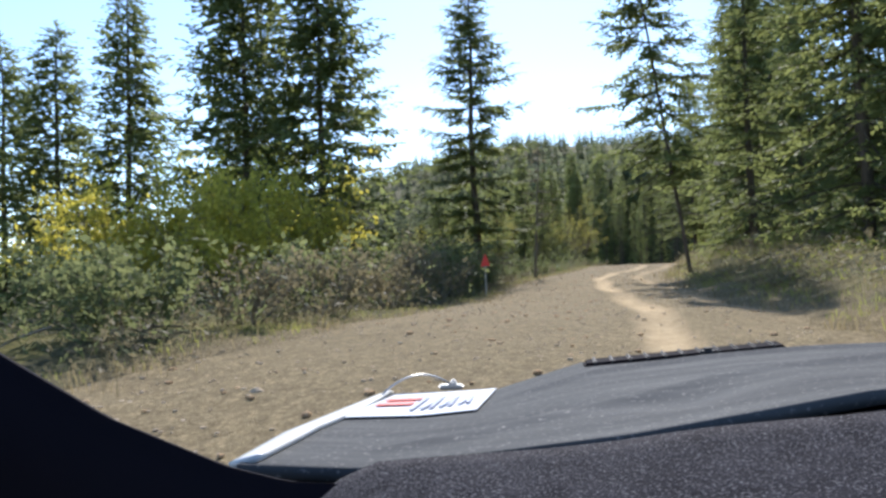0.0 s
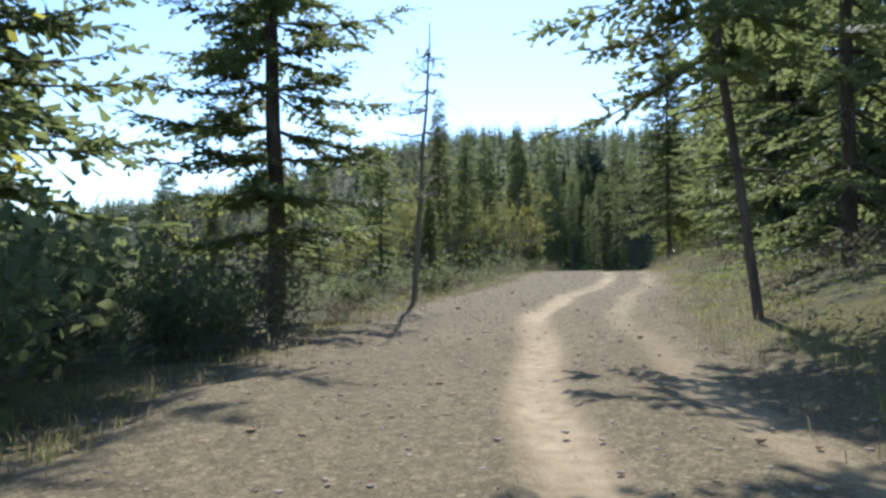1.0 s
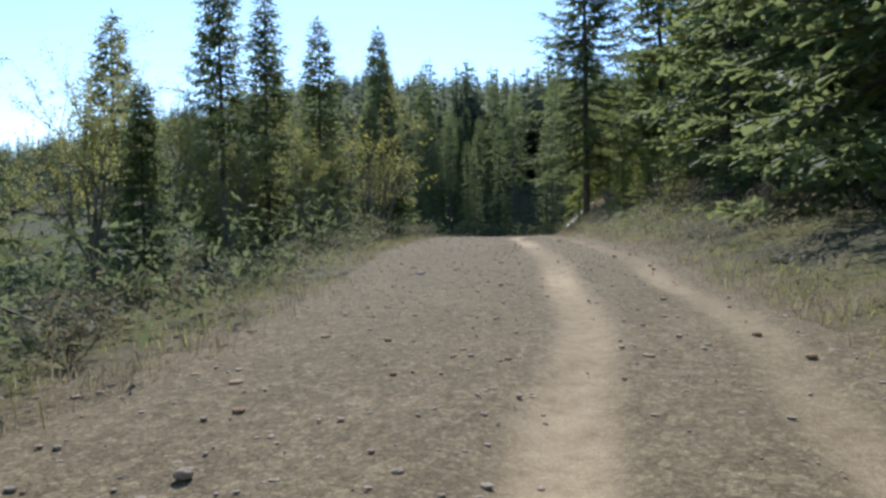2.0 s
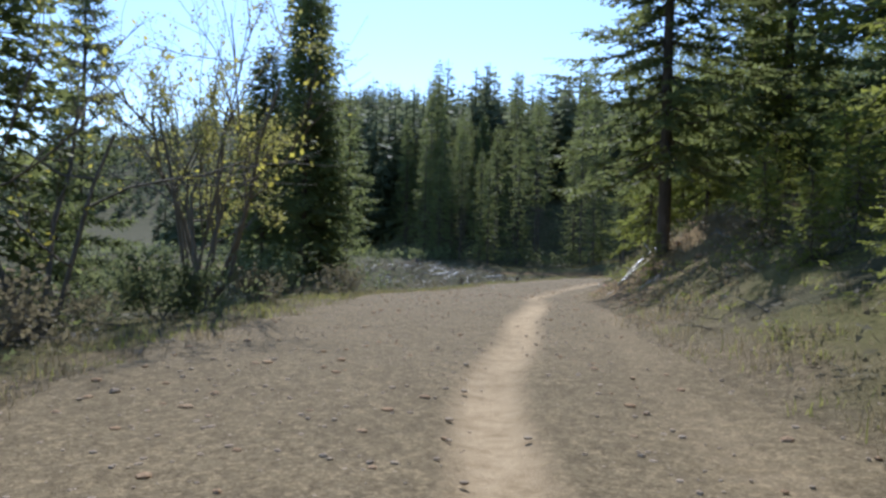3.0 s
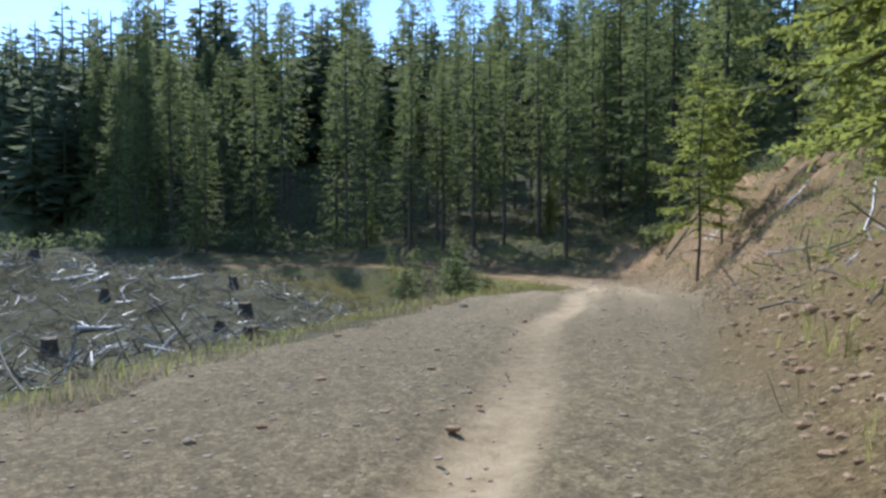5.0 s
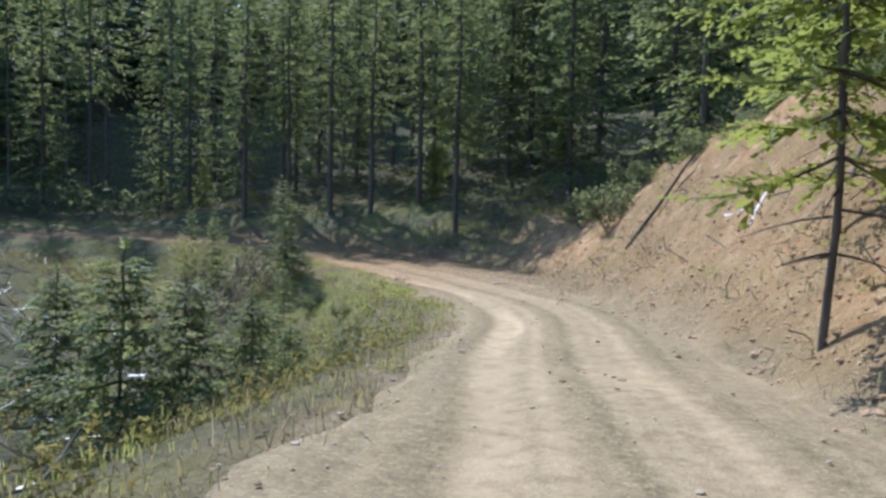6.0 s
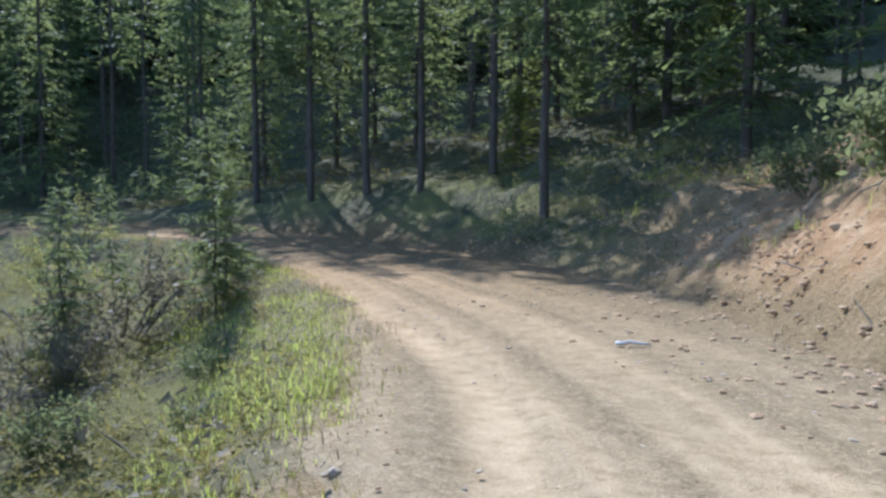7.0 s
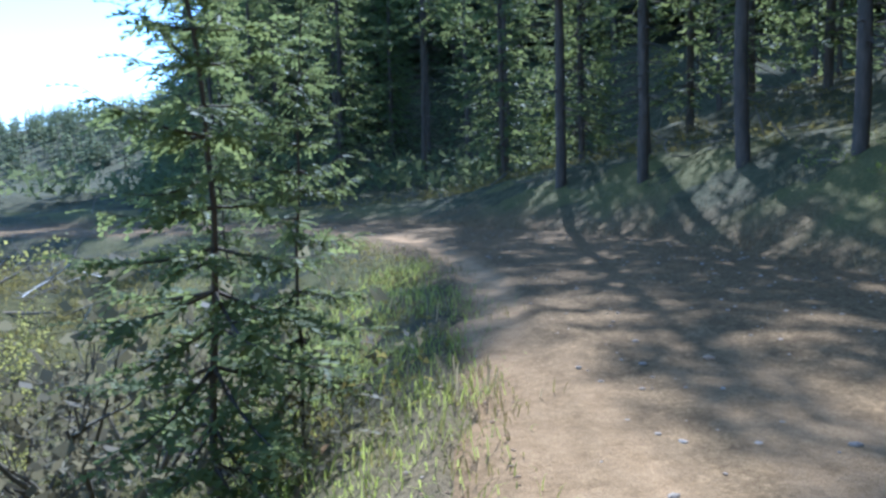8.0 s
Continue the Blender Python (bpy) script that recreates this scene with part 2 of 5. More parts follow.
# ---- mesh helpers ----
def fast_mesh(name, verts, faces, material, index=None, smooth=True):
    """A mesh from arrays; faces are triangles or quads of one size."""
    verts, faces = np.asarray(verts, np.float32), np.asarray(faces, np.int32)
    me = bpy.data.meshes.new(name)
    me.vertices.add(len(verts))
    me.vertices.foreach_set("co", verts.ravel())
    k = faces.shape[1]
    me.loops.add(faces.size)
    me.loops.foreach_set("vertex_index", faces.ravel())
    me.polygons.add(len(faces))
    me.polygons.foreach_set("loop_start", np.arange(0, faces.size, k, dtype=np.int32))
    me.polygons.foreach_set("loop_total", np.full(len(faces), k, np.int32))
    for m in material if isinstance(material, (list, tuple)) else (material,):
        me.materials.append(m)
    if index is not None:
        me.polygons.foreach_set("material_index", np.asarray(index, np.int32))
    me.polygons.foreach_set("use_smooth", np.full(len(faces), smooth))
    me.update(calc_edges=True)
    return me


def thing(name, label, category, group="", kind=""):
    ob = new(name)
    ob.empty_display_size = 0.2
    return tagged(ob, label, category, group, kind)


def child(name, data, parent, label=""):
    ob = new(name, data)
    ob.parent = parent
    return tagged(ob, label)


def part(name, bm, material, parent, label="", smooth=False):
    me = bpy.data.meshes.new(name)
    bm.to_mesh(me)
    bm.free()
    me.materials.append(material)
    if smooth:
        for p in me.polygons:
            p.use_smooth = True
    return child(name, me, parent, label)


class Soup:
    """Collects triangles."""

    def __init__(self):
        self.v, self.f, self.n = [], [], 0

    def tube(self, pts, radii, sides=6):
        pts = np.asarray(pts, float)
        d = np.gradient(pts, axis=0)
        d /= np.linalg.norm(d, axis=1)[:, None] + 1e-9
        ref = np.where(np.abs(d[:, 2:3]) > 0.9, [[1.0, 0, 0]], [[0, 0, 1.0]])
        a = np.cross(d, ref)
        a /= np.linalg.norm(a, axis=1)[:, None] + 1e-9
        b = np.cross(d, a)
        ang = np.arange(sides) * 2 * math.pi / sides
        r = np.asarray(radii, float)[:, None, None]
        ring = pts[:, None] + r * (np.cos(ang)[None, :, None] * a[:, None] + np.sin(ang)[None, :, None] * b[:, None])
        base = self.n
        self.v.append(ring.reshape(-1, 3))
        n = len(pts)
        i, j = np.meshgrid(np.arange(n - 1), np.arange(sides), indexing="ij")
        p0, p1 = base + i * sides + j, base + i * sides + (j + 1) % sides
        q0, q1 = p0 + sides, p1 + sides
        self.f.append(np.stack([p0, p1, q1], -1).reshape(-1, 3))
        self.f.append(np.stack([p0, q1, q0], -1).reshape(-1, 3))
        self.n += n * sides

    def sprays(self, root, way, length, width, rs, teeth=4, droop=0.25):
        """Needle twigs: blades with toothed edges, one for each row of root and way."""
        m = len(root)
        if not m:
            return
        way = way / (np.linalg.norm(way, axis=1)[:, None] + 1e-9)
        side = np.cross(way, np.array([0, 0, 1.0]) + rs.normal(0, 0.45, (m, 3)))
        side /= np.linalg.norm(side, axis=1)[:, None] + 1e-9
        s = np.linspace(0, 1, teeth + 1)
        spine = root[:, None] + way[:, None] * (length[:, None] * s)[..., None]
        spine[:, :, 2] -= droop * length[:, None] * s**2
        mid = (spine[:, :-1] + spine[:, 1:]) / 2 + way[:, None] * (length / teeth * 0.55)[:, None, None]
        wid = (width[:, None] * (1.05 - 0.75 * s[:-1]) * rs.uniform(0.7, 1.2, (m, teeth)))[..., None]
        left, right = mid - side[:, None] * wid, mid + side[:, None] * wid
        v = np.concatenate([spine, left, right], 1)
        k = v.shape[1]
        i = np.arange(teeth)
        f = np.concatenate([np.stack([i, teeth + 1 + i, i + 1], 1), np.stack([i, i + 1, 2 * teeth + 1 + i], 1)])
        self.v.append(v.reshape(-1, 3))
        self.f.append((f[None] + (self.n + k * np.arange(m))[:, None, None]).reshape(-1, 3))
        self.n += m * k

    def leaves(self, root, size, rs, long=1.4):
        """Small pointed leaves, turned at random."""
        m = len(root)
        if not m:
            return
        a = rs.normal(0, 1, (m, 3))
        a /= np.linalg.norm(a, axis=1)[:, None]
        b = np.cross(a, rs.normal(0, 1, (m, 3)))
        b /= np.linalg.norm(b, axis=1)[:, None] + 1e-9
        size = np.asarray(size)[:, None]
        v = np.stack([root, root + a * size * 0.5 * long + b * size * 0.42, root + a * size * long, root + a * size * 0.5 * long - b * size * 0.42], 1)
        self.v.append(v.reshape(-1, 3))
        f = np.array([[0, 1, 2], [0, 2, 3]])
        self.f.append((f[None] + (self.n + 4 * np.arange(m))[:, None, None]).reshape(-1, 3))
        self.n += 4 * m

    def arrays(self):
        return np.vstack(self.v), np.vstack(self.f)

    def mesh(self, name, material, smooth=True):
        return fast_mesh(name, *self.arrays(), material, smooth=smooth)


# ---- ground: one sheet to the horizon ----
def spread(lo, hi, step, far_lo, far_hi, grow=1.22):
    mid = np.arange(lo, hi + 1e-6, step)
    up, s = [], step
    while (up[-1] if up else mid[-1]) < far_hi:
        s *= grow
        up.append((up[-1] if up else mid[-1]) + s)
    down, s = [], step
    while (down[-1] if down else mid[0]) > far_lo:
        s *= grow
        down.append((down[-1] if down else mid[0]) - s)
    return np.r_[down[::-1], mid, up]


def streaks(u, x, y):
    """Light and dark lines left by wheels along the road."""
    v = u + 0.12 * np.sin(y * 0.21) + 0.05 * np.sin(y * 0.57)
    return 0.5 + 0.2 * np.sin(v * 5.3) + 0.13 * np.sin(v * 11.7 + 1.0) + 0.1 * np.sin(v * 23.0 + 2.0) + 0.08 * waves(x, y, 4.0, 35)


def build_ground():
    xs, ys = spread(-16, 66, 0.55, -1800, 1800), spread(-8, 160, 0.55, -900, 3000)
    gx, gy = np.meshgrid(xs, ys)
    x, y = gx.ravel(), gy.ravel()
    z = ground_height(x, y)
    w, h = len(xs), len(ys)
    i, j = np.meshgrid(np.arange(h - 1), np.arange(w - 1), indexing="ij")
    a = (i * w + j).ravel()
    me = fast_mesh("ground", np.stack([x, y, z], 1), np.stack([a, a + 1, a + w + 1, a + w], 1), SOIL)
    idx, u = road_place(x, y)
    e = np.where(u > 0, u - LINE[idx, 4], -u - LINE[idx, 3])
    # grass on the verges, bare cut soil on the right-hand bank, forest litter elsewhere
    cut = ((u > 0) * smoothstep(0.0, 1.0, e) * (1 - smoothstep(3.2, 6.0, e)) * smoothstep(92, 100, y) * (1 - smoothstep(116, 122, y)))
    bank = 0.95 * (u > 0) * (1 - smoothstep(4.0, 8.0, e)) * smoothstep(64, 72, y) * (1 - smoothstep(116, 124, y))
    grass = smoothstep(-0.4, 0.8, e) * np.where(u < 0, 1 - 0.25 * smoothstep(3, 7, e), 1 - smoothstep(2.5, 7.0, e)) * (0.75 + 0.25 * waves(x, y, 7, 21))
    inner = (u < 0) & (y > 92)
    spill = 1 - smoothstep(np.where(inner, -0.3, 0.0), np.where(inner, 0.35, 1.5), e + np.where(inner, 0.2, 0.55) * waves(x, y, 2.6, 41, 3))
    rubble = (u > 0) & (y > 66) & (y < 122)
    spill = np.where(rubble, 1 - smoothstep(-0.35, 0.35, e + 0.35 * waves(x, y, 1.9, 43, 3)), spill)
    grass = grass * np.where((u < 0) & (x > 2) & (x < 34) & (y > 92) & (y < 142) & (e > 1.5), 0.15, 1.0)
    dust = smoothstep(90, 98, y) * (1 - smoothstep(121, 126, y)) * np.exp(-(((u - 0.9) / 2.2) ** 2)) * streaks(u, x, y) * (1 - smoothstep(0.2, 1.6, e))
    for name, val in (("clay", smoothstep(100, 124, y) * np.clip(spill, 0, 1) * (e < 3)), ("dust", np.clip(dust, 0, 1)), ("cut", cut), ("bank", bank), ("grass", np.clip(grass, 0, 1)), ("spill", spill)):
        at = me.attributes.new(name, "FLOAT", "POINT")
        at.data.foreach_set("value", val.astype(np.float32))
    return tagged(new("ground", me), "forest floor of brown litter, dry grass and bare soil", "ground", kind="structure")


def loose_gravel(m):
    """Loose stones and dust, the same on the road's edge and on the verge beside it."""
    n1, n2, n3 = m.noise(0.5, 4), m.noise(5, 6, 0.65), m.noise(38, 4, 0.7)
    stone = m.ramp(n3, [(0.25, (0.10, 0.076, 0.038)), (0.5, (0.185, 0.146, 0.078)), (0.75, (0.31, 0.25, 0.147))])
    fines = m.ramp(n2, [(0.3, (0.37, 0.265, 0.14)), (0.7, (0.52, 0.395, 0.23))])
    c = m.mix(m.math("MULTIPLY", n1, 0.6), stone, m.mix(0.35, stone, fines))
    for scale, much in ((13.0, 0.3), (34.0, 0.32)):
        grey, edge = m.cells(scale)
        c = m.mix(much, c, m.ramp(grey, [(0.2, (0.22, 0.21, 0.20)), (0.5, (0.5, 0.5, 0.5)), (0.8, (0.80, 0.79, 0.77))]), "OVERLAY")
        c = m.mix(1.0, c, m.ramp(edge, [(0.0, (0.74, 0.72, 0.7)), (0.09, (1, 1, 1))]), "MULTIPLY")
    return c


def soil_material():
    m = Nodes("forest_floor_soil")
    n1, n2, n3, n4 = m.noise(0.35, 5), m.noise(2.4, 6, 0.65), m.noise(17, 5, 0.7), m.noise(70, 3)
    duff = m.ramp(n2, [(0.28, (0.045, 0.042, 0.020)), (0.5, (0.085, 0.080, 0.036)), (0.72, (0.15, 0.125, 0.065))])
    grass = m.ramp(n3, [(0.25, (0.08, 0.074, 0.022)), (0.55, (0.16, 0.142, 0.044)), (0.8, (0.27, 0.22, 0.085))])
    big = m.noise(0.22, 4, 0.7)
    clay = m.ramp(n2, [(0.25, (0.20, 0.11, 0.048)), (0.5, (0.36, 0.215, 0.10)), (0.75, (0.52, 0.37, 0.21))])
    litter = m.ramp(n3, [(0.28, (0.10, 0.066, 0.027)), (0.5, (0.195, 0.135, 0.058)), (0.72, (0.32, 0.23, 0.108))])
    c = m.mix(m.attr("grass"), duff, m.mix(m.math("GREATER_THAN", n1, 0.52), grass, duff))
    c = m.mix(m.attr("bank"), c, litter)
    c = m.mix(m.math("MULTIPLY", m.attr("cut"), m.ramp(big, [(0.42, (0.3, 0.3, 0.3)), (0.58, (0.95, 0.95, 0.95))])), c, clay)
    c = m.mix(m.attr("spill"), c, loose_gravel(m))
    c = m.mix(m.attr("dust"), c, m.ramp(m.noise(5, 6, 0.65), [(0.3, (0.37, 0.265, 0.14)), (0.7, (0.52, 0.395, 0.23))]))
    c = m.mix(m.attr("clay"), c, (0.92, 0.77, 0.61), "MULTIPLY")
    c = m.mix(0.5, c, m.ramp(n4, [(0.3, (0.2, 0.2, 0.2)), (0.7, (0.85, 0.85, 0.85))]), "OVERLAY")
    m.bump(m.math("ADD", m.math("MULTIPLY", n2, 2.0), m.math("ADD", n3, m.math("MULTIPLY", n4, 0.3))), 0.9, 0.06)
    return m.colour(c, 0.95)


def road_material():
    m = Nodes("dusty_gravel_road")
    n1, n2, n3, n4 = m.noise(0.5, 4), m.noise(5, 6, 0.65), m.noise(38, 4, 0.7), m.noise(120, 2)
    fines = m.ramp(n2, [(0.3, (0.37, 0.265, 0.14)), (0.7, (0.52, 0.395, 0.23))])
    loose = loose_gravel(m)
    rut = m.math("MULTIPLY", m.attr("rut"), m.ramp(n2, [(0.2, (0.55, 0.55, 0.55)), (0.5, (1, 1, 1))]))
    c = m.mix(rut, loose, fines)
    c = m.mix(m.attr("clay"), c, (0.92, 0.77, 0.61), "MULTIPLY")
    c = m.mix(0.45, c, m.ramp(n4, [(0.3, (0.25, 0.25, 0.25)), (0.7, (0.8, 0.8, 0.8))]), "OVERLAY")
    m.bump(m.math("ADD", m.math("MULTIPLY", n2, 0.25), m.math("ADD", m.math("MULTIPLY", n3, 0.6), m.math("MULTIPLY", n4, 0.3))), 0.9, 0.03)
    return m.colour(c, 0.95)


SOIL = soil_material()
GRAVEL = road_material()
build_ground()


def build_road():
    """The gravel strip: crowned, with two worn wheel tracks, and edges that run under the verge."""
    line = smooth_line(ROAD, 0.35)
    tan = np.gradient(line[:, :2], axis=0)
    tan /= np.linalg.norm(tan, axis=1)[:, None]
    right = np.stack([tan[:, 1], -tan[:, 0]], 1)
    n, k = len(line), 72
    s = np.linspace(0, 1, k)
    u = -(line[:, 3:4] + 0.9) + s[None] * (line[:, 3:4] + line[:, 4:5] + 1.8)
    x, y = line[:, :1] + right[:, :1] * u, line[:, 1:2] + right[:, 1:2] * u
    e = np.where(u > 0, u - line[:, 4:5], -u - line[:, 3:4])
    wob = 0.14 * np.sin(np.arange(n) * 0.09)[:, None] + 0.07 * np.sin(np.arange(n) * 0.31)[:, None]
    # wheel tracks: the line runs over the left one, and a little to its right past the first bank
    wob = wob - 0.4 * smoothstep(66, 76, y) * (1 - smoothstep(90, 97, y))
    ruts = np.maximum(np.exp(-(((u - wob - 0.08) / 0.27) ** 4)), (0.5 * smoothstep(8, 16, y) * (1 - 0.8 * smoothstep(52, 60, y))) * np.exp(-(((u - wob - 1.5) / 0.24) ** 4)))
    ruts = ruts * (0.8 + 0.3 * waves(x, y, 9, 5))
    rough = 0.012 * waves(x, y, 1.3, 31, 3) + 0.025 * waves(x, y, 4.0, 33, 2)
    z = line[:, 2:3] + 0.012 + rough - 0.05 * ruts - np.where((u < 0) & (y > 92), 0.42, 0.16) * np.clip(e + np.where((u < 0) & (y > 92), 0.22, 0.05) + 0.15 * waves(x, y, 1.7, 37, 3), 0, None)
    a = (np.arange(n - 1)[:, None] * k + np.arange(k - 1)[None]).ravel()
    me = fast_mesh("road", np.stack([x.ravel(), y.ravel(), z.ravel()], 1), np.stack([a, a + 1, a + k + 1, a + k], 1), GRAVEL)
    at = me.attributes.new("rut", "FLOAT", "POINT")
    wide = smoothstep(90, 98, y) * (1 - smoothstep(121, 126, y)) * np.exp(-(((u - 0.9) / 2.2) ** 2)) * streaks(u, x, y)
    at.data.foreach_set("value", np.clip(np.maximum(ruts, wide), 0, 1).ravel().astype(np.float32))
    # reddish clay shows in the bend
    at = me.attributes.new("clay", "FLOAT", "POINT")
    at.data.foreach_set("value", smoothstep(108, 124, y).ravel().astype(np.float32))
    return tagged(new("road", me), "dusty unpaved forest road of gravel with pale wheel tracks", "road", kind="structure")


build_road()


# ---- trees ----
def conifer(name, label, height, radius, bare, seed, needles, trunk_mat=None, twig=0.42, per=5, gap=0.46, teeth=3, dead=0, thin=1.0, lean=0.0, droop=0.2, fill=5.8, girth=1.0, group="conifers by the road"):
    """A conifer: tapered trunk with whorls of drooping limbs that carry needle twigs; dead: bare whorls below the crown."""
    rs = np.random.RandomState(seed)
    wood, green = Soup(), Soup()
    zz = np.linspace(-0.4, height, 14)
    bend = np.cumsum(rs.normal(0, 0.03, (14, 2)), 0)
    trunk = np.stack([bend[:, 0] + lean * zz, bend[:, 1], zz], 1)
    base = (0.0105 * height - 0.012) * girth
    wood.tube(trunk, base * (1 - np.clip(zz, 0, None) / height) ** 0.8 + 0.012 * min(1, girth), 8)
    z = bare * height
    while z < height - 0.15:
        q = (z - bare * height) / (height * (1 - bare))
        reach = radius * (0.035 + 1.0 * (1 - q) ** 0.82) * (0.75 + 0.25 * min(1, q * 6))
        at = np.array([np.interp(z, zz, trunk[:, c]) for c in range(3)])
        turn = rs.uniform(0, 6.28)
        for b in range(per):
            if rs.rand() > thin:
                continue
            a = turn + b * 2 * math.pi / per + rs.normal(0, 0.3)
            ln = reach * rs.uniform(0.72, 1.15)
            tilt = 0.55 * q - 0.12 - droop * (1 - q) + rs.normal(0, 0.1)
            s = np.linspace(0, 1, 6)
            out = np.array([math.cos(a), math.sin(a), 0])
            limb = at + out * (ln * s)[:, None]
            limb[:, 2] += ln * (math.tan(tilt) * s - 0.22 * s + 0.24 * s**2.4)
            wood.tube(limb, 0.028 * (ln / 2.5 + 0.25) * (1 - 0.85 * s), 3)
            n = max(5, int(ln / twig * fill))
            t = np.sort(rs.uniform(0.12, 1.0, n))
            p = np.stack([np.interp(t, s, limb[:, c]) for c in range(3)], 1)
            sd = np.where(rs.rand(n) < 0.5, -1, 1)[:, None]
            across = np.array([-math.sin(a), math.cos(a), 0])
            w = out * rs.uniform(0.35, 1.0, n)[:, None] + across * sd * rs.uniform(0.35, 1.1, n)[:, None] + np.array([0, 0, 1.0]) * rs.normal(-0.02, 0.28, n)[:, None]
            tl = twig * rs.uniform(0.7, 1.5, n) * (0.55 + 0.6 * np.minimum(1, (1.05 - t) * 2)) * (0.6 + 0.4 * min(1, ln))
            green.sprays(p, w, tl, tl * 0.21, rs, teeth)
            tip = limb[-1:]
            green.sprays(tip, out[None] + [[0, 0, 0.2]], np.array([twig]), np.array([twig * 0.15]), rs, teeth)
        z += gap * rs.uniform(0.75, 1.25) * (1.15 - 0.65 * q)
    n = 5
    green.sprays(np.repeat(trunk[-1:], n, 0), np.stack([rs.normal(0, 0.3, n), rs.normal(0, 0.3, n), np.ones(n)], 1), np.full(n, twig), np.full(n, twig * 0.2), rs, teeth)
    for _ in range(dead):
        zd = rs.uniform(0.08, max(bare, 0.1)) * height
        at = np.array([np.interp(zd, zz, trunk[:, c]) for c in range(3)])
        a, ln = rs.uniform(0, 6.28), radius * rs.uniform(0.3, 0.8)
        s = np.linspace(0, 1, 4)
        limb = at + np.array([math.cos(a), math.sin(a), 0]) * (ln * s)[:, None]
        limb[:, 2] -= 0.25 * ln * s**1.5
        wood.tube(limb, 0.02 * (1 - 0.8 * s), 3)
    ob = thing(name, label, "tree", group)
    child("trunk", wood.mesh("trunk", trunk_mat or BARK), ob)
    child("crown", green.mesh("crown", needles), ob)
    return ob


def snag(name, label, height, radius, seed, tufts=40, lean=0.0):
    """A nearly bare larch: long thin trunk, twisted bare limbs in the upper half, few needles left."""
    rs = np.random.RandomState(seed)
    wood, green = Soup(), Soup()
    zz = np.linspace(-0.4, height, 14)
    bend = np.cumsum(rs.normal(0, 0.014, (14, 2)), 0)
    trunk = np.stack([bend[:, 0] + lean * zz, bend[:, 1], zz], 1)
    wood.tube(trunk, (0.006 * height + 0.02) * (1 - np.clip(zz, 0, None) / height) ** 0.9 + 0.012, 8)
    z, tips = height * 0.38, []
    while z < height - 0.3:
        q = (z / height - 0.38) / 0.62
        for _ in range(3):
            at = np.array([np.interp(z, zz, trunk[:, c]) for c in range(3)])
            a, ln = rs.uniform(0, 6.28), radius * (1 - 0.75 * q) * rs.uniform(0.4, 1.1)
            s = np.linspace(0, 1, 6)
            limb = at + np.array([math.cos(a), math.sin(a), 0]) * (ln * s)[:, None] + np.cumsum(rs.normal(0, 0.035, (6, 3)), 0)
            limb[:, 2] += ln * (-0.35 * s + 0.3 * s**2)
            wood.tube(limb, 0.026 * (1 - 0.8 * s), 4)
            for _ in range(4):
                t = rs.uniform(0.3, 1)
                p = np.array([np.interp(t, s, limb[:, c]) for c in range(3)])
                w = rs.normal(0, 1, 3) * [1, 1, 0.5]
                w = w / np.linalg.norm(w) * rs.uniform(0.2, 0.55)
                wood.tube([p, p + w * 0.5 - [0, 0, 0.03], p + w], [0.009, 0.006, 0.003], 3)
                tips.append(p + w * rs.uniform(0.4, 1))
        z += rs.uniform(0.3, 0.55)
    tips = np.array(tips)[rs.permutation(len(tips))[:tufts]]
    w = rs.normal(0, 1, (len(tips), 3))
    green.sprays(tips, w, rs.uniform(0.15, 0.3, len(tips)), np.full(len(tips), 0.06), rs, 4)
    ob = thing(name, label, "tree", "bare larches")
    child("trunk", wood.mesh("trunk", BARK_GREY), ob)
    child("crown", green.mesh("crown", LEAF_BROWN), ob)
    return ob


